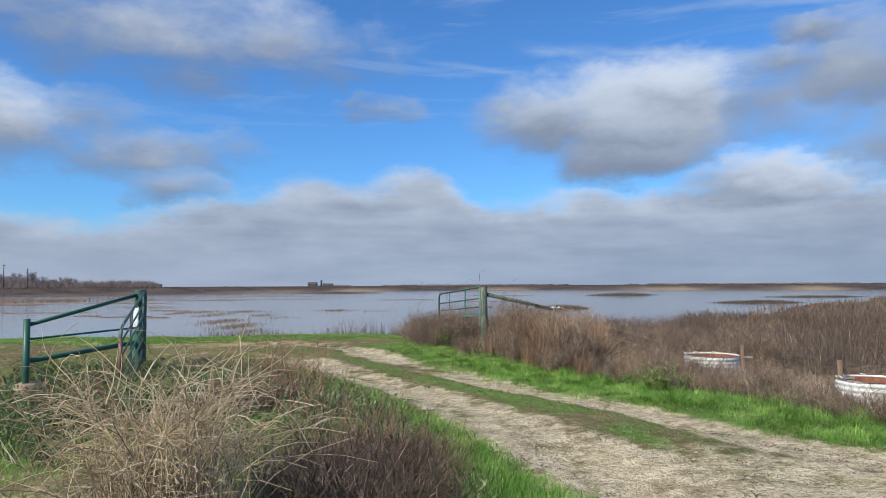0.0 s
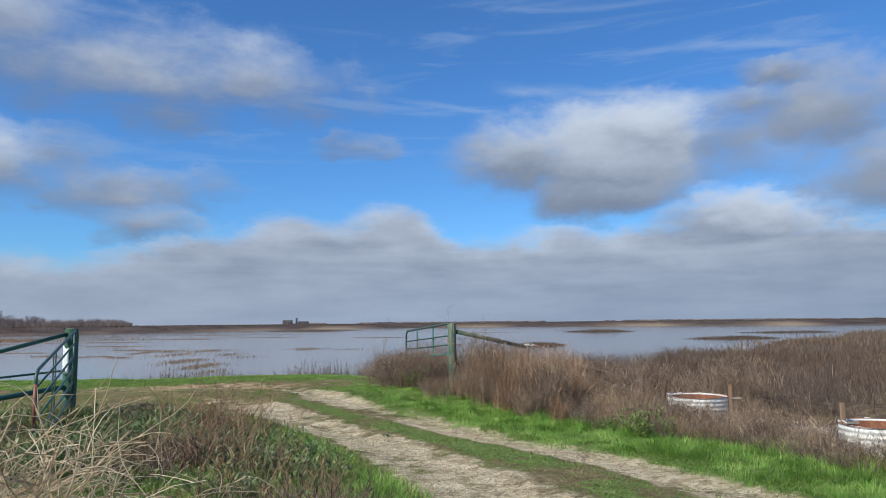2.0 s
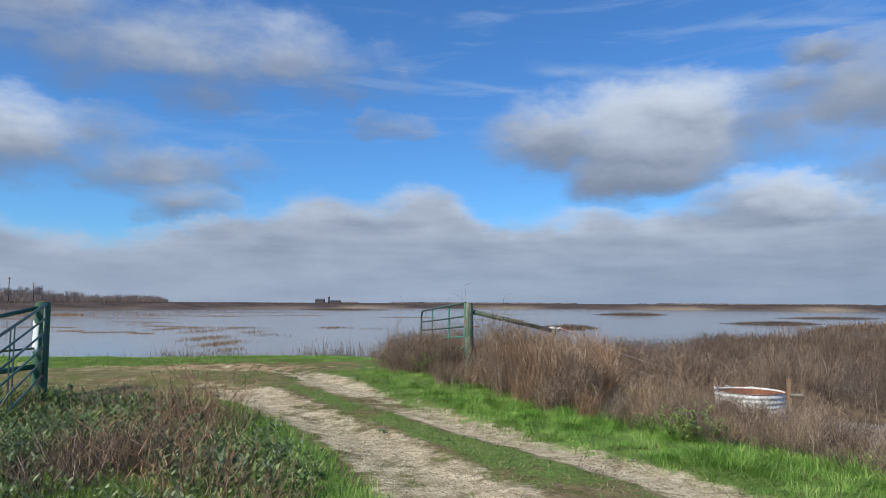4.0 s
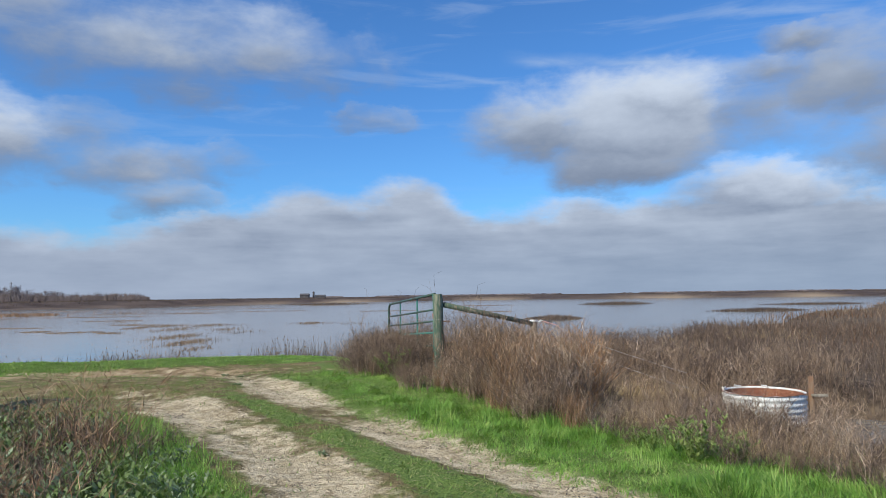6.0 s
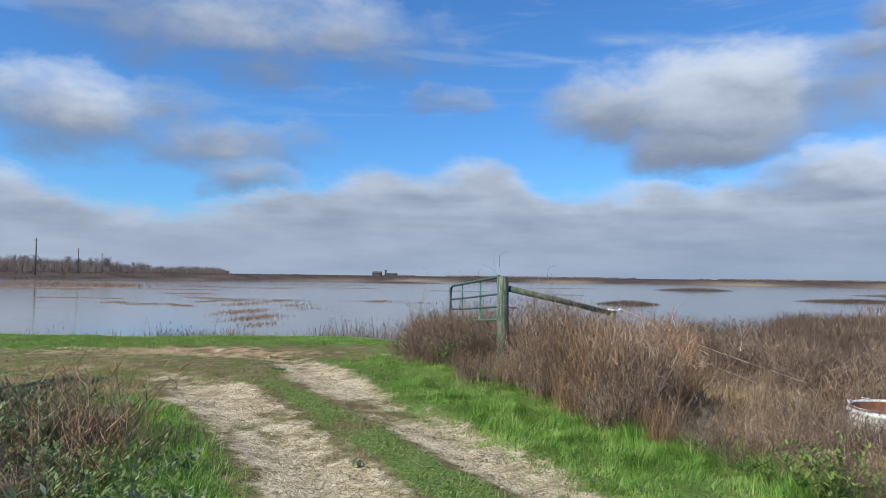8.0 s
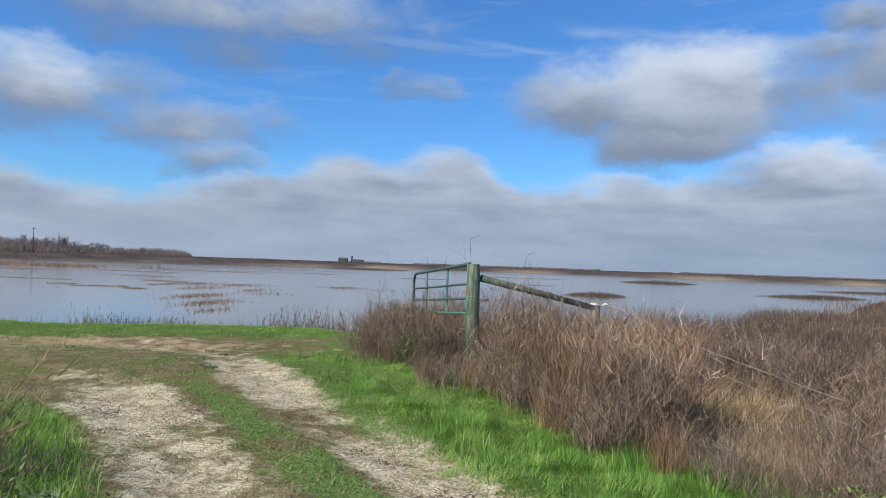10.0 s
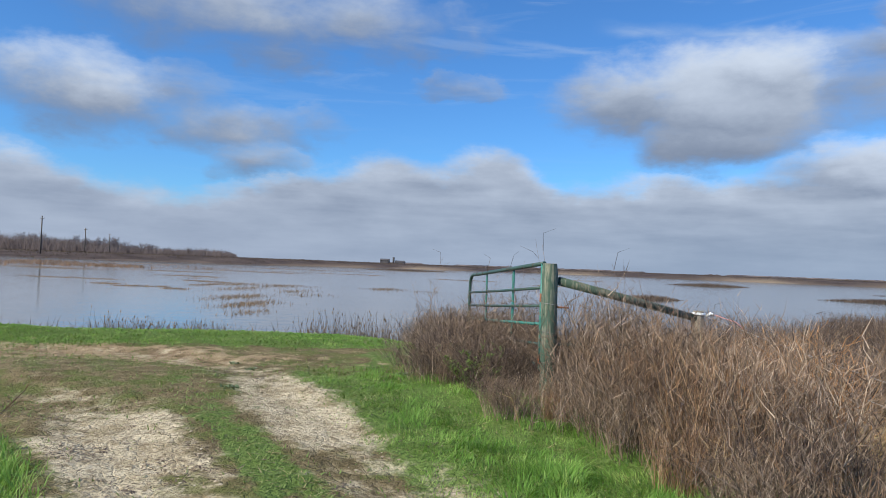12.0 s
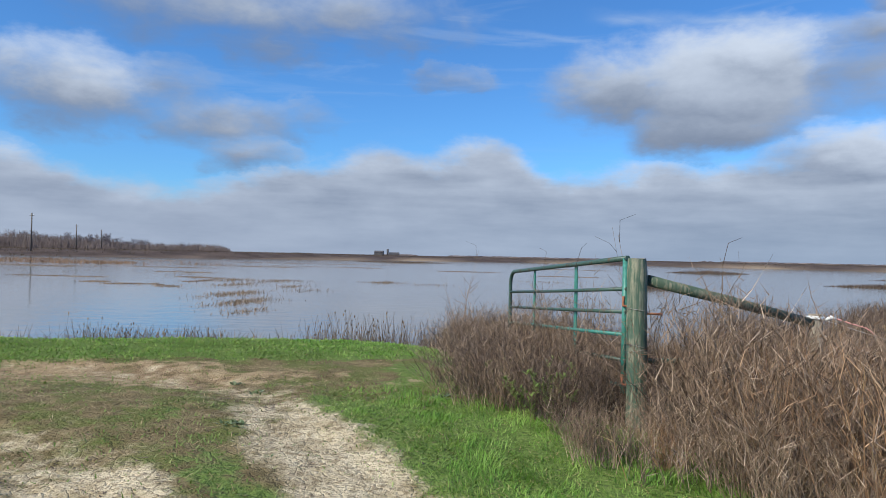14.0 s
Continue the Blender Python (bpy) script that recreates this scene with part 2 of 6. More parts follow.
def ground_material():
    m, n, b = material("levee_earth")
    geo = n.add("ShaderNodeNewGeometry")
    p = geo.outputs["Position"]

    def mask(name):
        return n.add("ShaderNodeAttribute", attribute_name=name).outputs["Fac"]
    big = n.noise(p, 0.7, 4.0).outputs["Fac"]
    mid = n.noise(p, 4.0, 6.0, 0.65).outputs["Fac"]
    fine = n.noise(p, 26.0, 5.0, 0.7).outputs["Fac"]
    wob = n.add("ShaderNodeVectorMath", operation="MULTIPLY_ADD")
    n.put(wob.inputs[0], n.noise(p, 5.0, 4.0, 0.6).outputs["Color"])
    wob.inputs[1].default_value = (0.22, 0.22, 0.22)
    n.put(wob.inputs[2], p)
    crack = n.voronoi(wob.outputs[0], 7.5, "DISTANCE_TO_EDGE")
    crack = n.ramp(crack, 0.0, 0.09)
    pale = n.mix(n.ramp(mid, 0.35, 0.65), (0.48, 0.385, 0.24), (0.74, 0.63, 0.43))
    # dark flecks: dead grass, and the shade of clods put into the colour
    pale = n.mix(n.ramp(fine, 0.52, 0.66, 0.0, 0.85), pale, (0.24, 0.18, 0.105))
    pale = n.mix(n.math("MULTIPLY", n.ramp(crack, 0.0, 1.0, 0.45, 0.0), n.ramp(big, 0.46, 0.62)), pale, (0.15, 0.115, 0.075))
    pale = n.mix(n.ramp(n.noise(p, 8.5, 6.0, 0.74).outputs["Fac"], 0.53, 0.61, 0.0, 0.72), pale, (0.27, 0.2, 0.115))
    pale = n.mix(n.ramp(n.noise(p, 40.0, 3.0, 0.6).outputs["Fac"], 0.6, 0.7, 0.0, 0.5), pale, (0.13, 0.11, 0.06))
    litter = n.mix(n.ramp(mid, 0.3, 0.7), (0.15, 0.115, 0.055), (0.30, 0.235, 0.125))
    litter = n.mix(n.ramp(n.noise(p, 2.3, 4.0).outputs["Fac"], 0.44, 0.6, 0.0, 0.75), litter, (0.14, 0.17, 0.045))
    turf = n.mix(n.ramp(fine, 0.35, 0.65), (0.11, 0.17, 0.04), (0.19, 0.27, 0.07))
    mud = n.mix(n.ramp(mid, 0.35, 0.65), (0.085, 0.062, 0.045), (0.19, 0.14, 0.095))
    sand = n.mix(n.ramp(big, 0.35, 0.65), (0.30, 0.22, 0.15), (0.40, 0.30, 0.21))
    belt = n.mix(n.ramp(n.noise(p, 0.09, 5.0, 0.65).outputs["Fac"], 0.35, 0.65), (0.06, 0.043, 0.038), (0.12, 0.088, 0.074))
    orange = (0.5, 0.36, 0.215)
    rag = n.math("MULTIPLY", n.math("SUBTRACT", n.math("ADD", n.math("MULTIPLY", mid, 0.6), n.math("MULTIPLY", n.noise(p, 1.7, 4.0, 0.6).outputs["Fac"], 0.4)), 0.5), 2.6)

    def edge(name, lo=0.35, hi=0.65):
        return n.ramp(n.math("ADD", mask(name), rag), lo, hi)
    c = litter
    c = n.mix(edge("turf"), c, turf)
    c = n.mix(n.math("MULTIPLY", edge("clay", 0.45, 0.8), 0.8), c, n.mix(n.ramp(mid, 0.4, 0.6), (0.33, 0.225, 0.13), orange))
    c = n.mix(edge("track", 0.22, 0.8), c, pale)
    c = n.mix(edge("marsh"), c, mud)
    c = n.mix(mask("belt"), c, belt)
    c = n.mix(mask("shore"), c, sand)
    n.put(b.inputs["Base Color"], c)
    b.inputs["Roughness"].default_value = 0.95
    b.inputs["Specular IOR Level"].default_value = 0.15
    lumps = n.noise(p, 13.0, 5.0, 0.65).outputs["Fac"]
    h = n.math("ADD", n.math("MULTIPLY", lumps, 1.0), n.math("MULTIPLY", fine, 0.35))
    h = n.math("MULTIPLY_ADD", crack, 0.22, h)
    bump(n, b, h, 1.0, 0.036)
    return m


def water_material():
    m, n, b = material("pond_water")
    p = n.add("ShaderNodeNewGeometry").outputs["Position"]
    silt = n.noise(p, 0.05, 4.0).outputs["Fac"]
    n.put(b.inputs["Base Color"], n.mix(n.ramp(silt, 0.3, 0.7), (0.19, 0.18, 0.165), (0.26, 0.24, 0.21)))
    b.inputs["Roughness"].default_value = 0.06
    b.inputs["IOR"].default_value = 1.33
    st = n.add("ShaderNodeVectorMath", operation="MULTIPLY")
    n.put(st.inputs[0], p)
    st.inputs[1].default_value = (0.6, 1.0, 1.0)
    rip = n.noise(st.outputs[0], 1.6, 4.0, 0.6).outputs["Fac"]
    bump(n, b, rip, 0.06, 0.25)
    return m


def wood_material(name, base, streak, stain, paint=None, cover=0.5):
    """Weathered round timber; grain runs along z. paint: worn coat over it."""
    m, n, b = material(name)
    co = obj_coords(n)
    st = n.add("ShaderNodeVectorMath", operation="MULTIPLY")
    n.put(st.inputs[0], co)
    st.inputs[1].default_value = (30.0, 30.0, 1.6)
    grain = n.noise(st.outputs[0], 1.5, 6.0, 0.65).outputs["Fac"]
    patch = n.noise(co, 3.5, 4.0, 0.6).outputs["Fac"]
    c = n.mix(n.ramp(grain, 0.35, 0.65), base, streak)
    c = n.mix(n.ramp(patch, 0.5, 0.7, 0.0, 0.8), c, stain)
    if paint:
        worn = n.math("ADD", n.math("MULTIPLY", grain, 0.6), n.math("MULTIPLY", patch, 0.5))
        c = n.mix(n.ramp(worn, cover, cover + 0.1), paint, c)
    n.put(b.inputs["Base Color"], c)
    b.inputs["Roughness"].default_value = 0.8
    bump(n, b, grain, 0.6, 0.012)
    return m


def paint_material(name, coat, rust, amount=0.6, rough=0.45):
    m, n, b = material(name)
    co = obj_coords(n)
    a = n.noise(co, 9.0, 6.0, 0.7).outputs["Fac"]
    f = n.noise(co, 45.0, 3.0).outputs["Fac"]
    c = n.mix(n.ramp(f, 0.3, 0.7), coat, tuple(min(1.0, v * 1.5 + 0.01) for v in coat))
    r = n.ramp(a, amount, amount + 0.08)
    n.put(b.inputs["Base Color"], n.mix(r, c, rust))
    n.put(b.inputs["Roughness"], n.mixf(r, rough, 0.9))
    bump(n, b, a, 0.25, 0.004)
    return m


POST_WOOD = wood_material("post_wood", (0.13, 0.155, 0.105), (0.32, 0.31, 0.22), (0.06, 0.11, 0.085), (0.075, 0.13, 0.09), 0.53)
GREEN_POST = wood_material("green_post", (0.20, 0.21, 0.15), (0.30, 0.29, 0.21), (0.06, 0.13, 0.085), (0.045, 0.125, 0.075), 0.62)
# Green-stained brace, darkened all over for the shade on its underside.
SHADED_BRACE_WOOD = wood_material("shaded_brace_wood", (0.10, 0.12, 0.085), (0.20, 0.20, 0.145), (0.05, 0.085, 0.06), (0.055, 0.095, 0.065), 0.52)
GREY_WOOD = wood_material("grey_wood", (0.28, 0.24, 0.185), (0.42, 0.37, 0.29), (0.2, 0.16, 0.11))
RUSTY_WOOD = wood_material("rusty_wood", (0.24, 0.15, 0.09), (0.36, 0.25, 0.16), (0.3, 0.14, 0.07))
END_GRAIN = wood_material("end_grain", (0.34, 0.30, 0.21), (0.45, 0.40, 0.30), (0.22, 0.19, 0.14))
GREEN_PIPE = paint_material("green_pipe", (0.02, 0.085, 0.055), (0.20, 0.11, 0.06), 0.66)
DARK_PIPE = paint_material("dark_pipe", (0.035, 0.075, 0.06), (0.11, 0.075, 0.05), 0.55)
TEAL_PIPE = paint_material("teal_pipe", (0.036, 0.18, 0.145), (0.12, 0.09, 0.06), 0.63)
RED_TAPE = paint_material("red_tape", (0.17, 0.062, 0.042), (0.24, 0.14, 0.09), 0.55)
RUST = paint_material("rusty_iron", (0.20, 0.075, 0.04), (0.32, 0.14, 0.075), 0.5, 0.85)
WHITE_WRAP = paint_material("white_sheet", (0.62, 0.66, 0.66), (0.36, 0.42, 0.40), 0.62)
WIRE = paint_material("old_wire", (0.26, 0.24, 0.22), (0.2, 0.11, 0.06), 0.5, 0.5)
CONCRETE = paint_material("rough_concrete", (0.25, 0.17, 0.12), (0.16, 0.10, 0.065), 0.55, 0.9)
PORCELAIN = paint_material("white_porcelain", (0.74, 0.73, 0.70), (0.5, 0.42, 0.35), 0.68, 0.25)
PINK_ROPE = paint_material("pink_rope", (0.50, 0.22, 0.20), (0.4, 0.28, 0.24), 0.6, 0.8)
POLE_WOOD = wood_material("pole_wood", (0.10, 0.085, 0.075), (0.15, 0.13, 0.11), (0.08, 0.07, 0.06))
FARM_WALL = paint_material("farm_wall", (0.06, 0.056, 0.06), (0.09, 0.07, 0.06), 0.6, 0.8)
FARM_ROOF = paint_material("farm_roof", (0.075, 0.07, 0.072), (0.10, 0.075, 0.06), 0.6, 0.7)


def galvanised():
    m, n, b = material("galvanised_sheet")
    co = obj_coords(n)
    a = n.noise(co, 5.0, 6.0, 0.7).outputs["Fac"]
    f = n.noise(co, 30.0, 4.0).outputs["Fac"]
    c = n.mix(n.ramp(f, 0.3, 0.7), (0.60, 0.60, 0.56), (0.84, 0.84, 0.80))
    c = n.mix(n.ramp(a, 0.55, 0.7, 0.0, 0.7), c, (0.36, 0.26, 0.18))
    n.put(b.inputs["Base Color"], c)
    b.inputs["Roughness"].default_value = 0.65
    return m


GALVANISED = galvanised()
MUD, mn, mb = material("wet_mud")
mp = mn.add("ShaderNodeNewGeometry").outputs["Position"]
mn.put(mb.inputs["Base Color"], mn.mix(mn.ramp(mn.noise(mp, 3.0, 5.0, 0.65).outputs["Fac"], 0.35, 0.65), (0.10, 0.072, 0.05), (0.24, 0.18, 0.125)))
mb.inputs["Roughness"].default_value = 0.7
EARTH = ground_material()
WATER = water_material()


# ---------------------------------------------------------------- mesh helpers
rng = np.random.default_rng(7)


def mesh_object(name, verts, faces, mat, parent=None, label="", smooth=False):
    me = bpy.data.meshes.new(name)
    me.from_pydata(verts if isinstance(verts, list) else np.asarray(verts).tolist(), [], faces)
    me.materials.append(mat)
    if smooth:
        me.shade_smooth()
    ob = new(name, me)
    if parent is not None:
        ob.parent = parent
    if label:
        ob["label"] = label
    return ob


def part(name, bm, mat, parent, label="", smooth=False):
    me = bpy.data.meshes.new(name)
    bm.to_mesh(me)
    bm.free()
    me.materials.append(mat)
    if smooth:
        me.shade_smooth()
    ob = new(name, me)
    ob.parent = parent
    if label:
        ob["label"] = label
    return ob


def thing(name, at, label, category, group="", kind="", turn=0.0):
    ob = new(name)
    ob.matrix_world = pose(*at, 0, 0, turn)
    ob.empty_display_size = 0.2
    return tagged(ob, label, category, group, kind)


def vnoise(x, y, scale, seed=0):
    """Smooth noise between -1 and 1."""
    x, y = np.asarray(x, float) * scale + seed * 17.31, np.asarray(y, float) * scale - seed * 9.77
    xi, yi = np.floor(x), np.floor(y)
    fx, fy = x - xi, y - yi

    def rnd(a, b):
        s = np.sin(a * 127.1 + b * 311.7 + seed * 74.7) * 43758.5453
        return (s - np.floor(s)) * 2 - 1
    fx, fy = fx * fx * (3 - 2 * fx), fy * fy * (3 - 2 * fy)
    return (rnd(xi, yi) * (1 - fx) + rnd(xi + 1, yi) * fx) * (1 - fy) + (rnd(xi, yi + 1) * (1 - fx) + rnd(xi + 1, yi + 1) * fx) * fy


def step(v, lo, hi):
    t = np.clip((np.asarray(v, float) - lo) / (hi - lo), 0, 1)
    return t * t * (3 - 2 * t)


def near_line(x, y, pts):
    """Distance to a line of points, and how far along it (0 to 1)."""
    x, y = np.asarray(x, float), np.asarray(y, float)
    best, along = np.full(x.shape, 1e9), np.zeros(x.shape)
    for k, ((ax, ay), (bx, by)) in enumerate(zip(pts[:-1], pts[1:])):
        l2 = (bx - ax) ** 2 + (by - ay) ** 2
        t = np.clip(((x - ax) * (bx - ax) + (y - ay) * (by - ay)) / l2, 0, 1)
        d = np.hypot(x - ax - t * (bx - ax), y - ay - t * (by - ay))
        along = np.where(d < best, (k + t) / (len(pts) - 1), along)
        best = np.minimum(best, d)
    return best, along


# ---------------------------------------------------------------- the plan
LEFT_RUT = [(6.0, -3.0), (3.6, 2.0), (1.55, 5.5), (0.7, 8.0), (-0.14, 10.2), (-0.95, 11.6), (-2.1, 13.2), (-3.25, 14.5), (-5.0, 15.1), (-9.0, 15.7), (-16.0, 16.6), (-60.0, 21.0)]
RIGHT_RUT = [(8.5, -2.0), (6.2, 2.3), (4.1, 5.7), (2.95, 7.8), (1.9, 9.8), (0.95, 11.5), (-0.15, 13.2), (-1.35, 14.7), (-2.3, 16.0), (-3.1, 17.1), (-4.4, 17.8), (-6.4, 17.8), (-9.0, 17.9), (-18.0, 18.6), (-60.0, 23.0)]
WATER_Z = -0.8


def rut_x(y, rut):
    pts = [p for p in rut if p[0] > -5]
    return np.interp(y, [p[1] for p in pts], [p[0] for p in pts])


def bank(x, y):
    """How far right of the edge between the grass verge and the brush."""
    return (x - 2.5) * 0.85 + (y - 12.0) * 0.53


def shore(x, y):
    """How far beyond the levee's top on the pond side."""
    return y - (21.9 + 0.26 * np.clip(x, -14, 6)) - 0.25 * vnoise(x, y, 0.4, 3)


def far_land(x, y):
    """Over 0 on the land beyond the pond."""
    edge = 272 + 50 * np.exp(-((x - 25) / 70) ** 2) - 95 * step(-x, 40, 130) - 30 * step(x, 90, 180)
    return y - edge - 6 * vnoise(x, y, 0.02, 5)


def marsh(x, y):
    """Over 0 on the marsh to the right of the pond."""
    edge = np.interp(y, [18, 24, 30, 40, 60, 90, 130, 200, 270, 400], [0.5, 2.0, 6.5, 13.0, 27.0, 50.0, 84.0, 155.0, 230.0, 380.0])
    return x - edge - 1.5 * vnoise(x, y, 0.12, 4) - 0.02 * y * vnoise(x, y, 0.03, 8)


# mud banks in the pond: centre and half sizes
ISLETS = [(-24.8, 64.5, 2.6, 0.7), (-22.6, 57.5, 0.7, 2.6), (-20.6, 50.5, 0.8, 0.9), (-24.6, 51.8, 1.2, 0.5), (-23.0, 52.8, 0.7, 0.4), (-27.5, 53.5, 1.4, 0.4), (-36.0, 61.0, 3.0, 0.7),
          (-45.0, 95.0, 9.0, 2.0), (-36.0, 110.0, 8.0, 2.2),
          (-70.0, 120.0, 14.0, 5.0), (-24.0, 120.0, 6.0, 1.6), (-6.0, 110.0, 5.0, 1.2), (-30.0, 190.0, 14.0, 4.0), (8.0, 150.0, 9.0, 2.0), (-58.0, 88.0, 7.0, 2.0), (-72.0, 92.0, 16.0, 5.0), (-95.0, 108.0, 18.0, 6.0), (4.0, 96.0, 4.0, 1.2), (-33.0, 78.0, 3.0, 0.7), (-46.0, 150.0, 12.0, 3.0), (-80.0, 150.0, 14.0, 4.0)]
# thin stubble that stands in the water: centre, half sizes, stalks
STUBBLE = [(-21.6, 61.5, 1.8, 3.0, 450), (-18.4, 55.0, 1.4, 3.4, 350), (-14.4, 45.0, 1.3, 3.0, 550), (-11.8, 39.5, 1.1, 2.6, 550), (-9.9, 34.8, 0.8, 1.6, 150), (-18.2, 62.0, 2.5, 2.4, 450), (-14.4, 54.0, 1.4, 2.6, 175),
           (-10.4, 64.0, 1.7, 1.8, 350), (-12.0, 50.0, 1.7, 1.8, 80), (-6.5, 62.0, 2.2, 1.4, 80), (-30.0, 72.0, 3.0, 1.2, 125), (-50.0, 112.0, 9.0, 6.0, 750), (-38.0, 120.0, 6.8, 5.0, 450), (2.0, 75.0, 3.8, 2.0, 110), (9.0, 66.0, 3.0, 2.0, 110)]


def height(x, y):
    x, y = np.asarray(x, float), np.asarray(y, float)
    z = -0.2 + 0.2 * step(y, 12.5, 16.5)
    z = z - 0.34 * step(-x, 2.6, 6.0) * step(y, 14.5, 11.5) + 0.06 * vnoise(x, y, 0.5, 1) * step(np.hypot(x, y), 3, 8)
    # ruts sink a little
    for rut in (LEFT_RUT, RIGHT_RUT):
        d, _ = near_line(x, y, rut)
        z = z - 0.045 * step(d, 0.55, 0.1)
    z = z + 0.016 * vnoise(x, y, 2.2, 2) + 0.008 * vnoise(x, y, 7.0, 6)
    # ditch and marsh on the right
    d = bank(x, y)
    low = -0.72 + 0.16 * vnoise(x, y, 0.35, 7) + 0.12 * vnoise(x, y, 0.08, 9) + 0.10 * step(d, 9, 30)
    low = low + 0.22 * step(y, 14.0, 16.0) * step(y, 24.0, 20.0) * step(d, 9.0, 6.0)
    low = low - 0.55 * step(d, 1.2, 3.4) * step(d, 8.0, 6.0) * step(y, 17.4, 15.4) + 0.25 * step(d, 6.0, 8.0) * step(d, 14, 9)
    z = np.where(y < 40, z + (low - z) * step(d, 0.45, 3.2) * step(y, -40, -20), z)
    # the pond
    s = shore(x, y)
    bed = -1.35 + 0.10 * vnoise(x, y, 0.06, 11)
    k = step(s, 0.0, 4.5)
    wet = bed + (np.minimum(low, -0.58) - bed) * step(marsh(x, y), -1.5, 2.5)
    wet = np.where(wet > -0.76, -0.76 + (wet + 0.76) * 0.15, wet)
    wet = np.where(marsh(x, y) > 0, np.maximum(wet, np.minimum(low, -0.58)), wet)
    z = z + (wet - z) * k
    f = far_land(x, y)
    land = -0.78 + 0.35 * step(f, 0, 60) + 1.5 * step(f, 12, 34) + 0.22 * vnoise(x, y, 0.03, 13)
    z = z + (land - z) * step(f, -12, 2)
    return z


def growth(x, y, z):
    """Masks for what covers the ground."""
    dl, al = near_line(x, y, LEFT_RUT)
    dr, ar = near_line(x, y, RIGHT_RUT)
    wl = np.interp(y, [4, 7, 10, 15, 17, 19], [0.95, 0.74, 0.5, 0.52, 0.46, 0.38])
    wr = np.interp(y, [4, 7, 10, 15, 17, 19], [0.6, 0.42, 0.32, 0.46, 0.46, 0.42])
    track = np.maximum(step(dl, wl + 0.22, wl - 0.22), step(dr, wr + 0.22, wr - 0.22))
    track = track * (1 - 0.3 * step(y, 15.5, 18.5)) * (1 - 0.35 * step(y, 13.8, 15.2) * step(-x, 1.8, 3.0)) * (1 - 0.6 * step(-x, 3.2, 4.4) * step(y, 16.6, 15.8)) * np.clip(0.90 + 0.4 * vnoise(x, y, 0.9, 17) + 0.25 * vnoise(x, y, 2.6, 18) - 0.2 * step(y, 12, 15), 0.25, 1)
    track = np.maximum(track, 0.8 * step(y, 7.8, 6.2) * step(x, 0.4, 0.9) * step(x, 5.2, 4.2))
    clay = np.exp(-(((x + 5.2) / 3.6) ** 2 + ((y - 17.7) / 1.0) ** 2)) + 0.9 * np.exp(-(((x + 3.6) / 1.0) ** 2 + ((y - 5.0) / 1.2) ** 2)) + 0.8 * np.exp(-(((x + 7.5) / 0.9) ** 2 + ((y - 11.0) / 1.2) ** 2))
    d = bank(x, y)
    s = shore(x, y)
    right = step(d, -1.9, -1.3) * step(d, 0.9, 0.2) * step(y, 17.5, 16.0)
    left = step(dl, 0.5, 0.9) * step(dl, 2.4, 1.6) * (x < rut_x(y, LEFT_RUT)) * step(y, 14.5, 13.0)
    strip = step(s, -2.6, -1.9) * step(s, 1.6, 0.6)
    between = (x > rut_x(y, LEFT_RUT)) * (x < rut_x(y, RIGHT_RUT))
    middle = step(dl, wl - 0.05, wl + 0.2) * step(dr, wr - 0.05, wr + 0.2) * between * step(y, 16.6, 15.4) * (0.62 + 0.5 * vnoise(x, y, 0.9, 15))
    corner = 0.62 * step(np.hypot((x - 0.2) / 2.2, (y - 18.2) / 2.2), 1.2, 0.7)
    turf = np.clip(np.maximum.reduce([right, left, strip, middle, corner]), 0, 1)
    wet = np.maximum(step(d, 0.6, 1.8) * step(y, 60, 38), step(s, 2.0, 3.5))
    wet = wet * (1 - step(far_land(x, y), -8, 3)) + 1.0 * step(far_land(x, y), 5, 12)
    sand = step(far_land(x, y), -16, -2) * step(far_land(x, y), 13, 6) * (1 - 0.8 * step(-x, 40, 90))
    return {"track": track, "turf": turf, "clay": np.clip(clay, 0, 1), "marsh": np.clip(wet, 0, 1), "shore": sand, "belt": np.maximum(step(far_land(x, y), 8, 13), step(far_land(x, y), -6, 0) * step(-x, 30, 70))}


def blob(x, y, cx, cy, rx, ry):
    """1 in the middle of an oval patch, 0 outside it."""
    return step(np.hypot((x - cx) / rx, (y - cy) / ry), 1.15, 0.7)


def spaced(lo, hi, fine, far_lo, far_hi):
    """Coordinates: even steps from lo to hi, growing ones out to the far ends."""
    mid = list(np.arange(lo, hi + fine / 2, fine))
    up, s = mid[-1], fine
    while up < far_hi:
        s *= 1.13
        up += s
        mid.append(min(up, far_hi))
    down, s = mid[0], fine
    while down > far_lo:
        s *= 1.13
        down -= s
        mid.insert(0, max(down, far_lo))
    return np.array(mid)


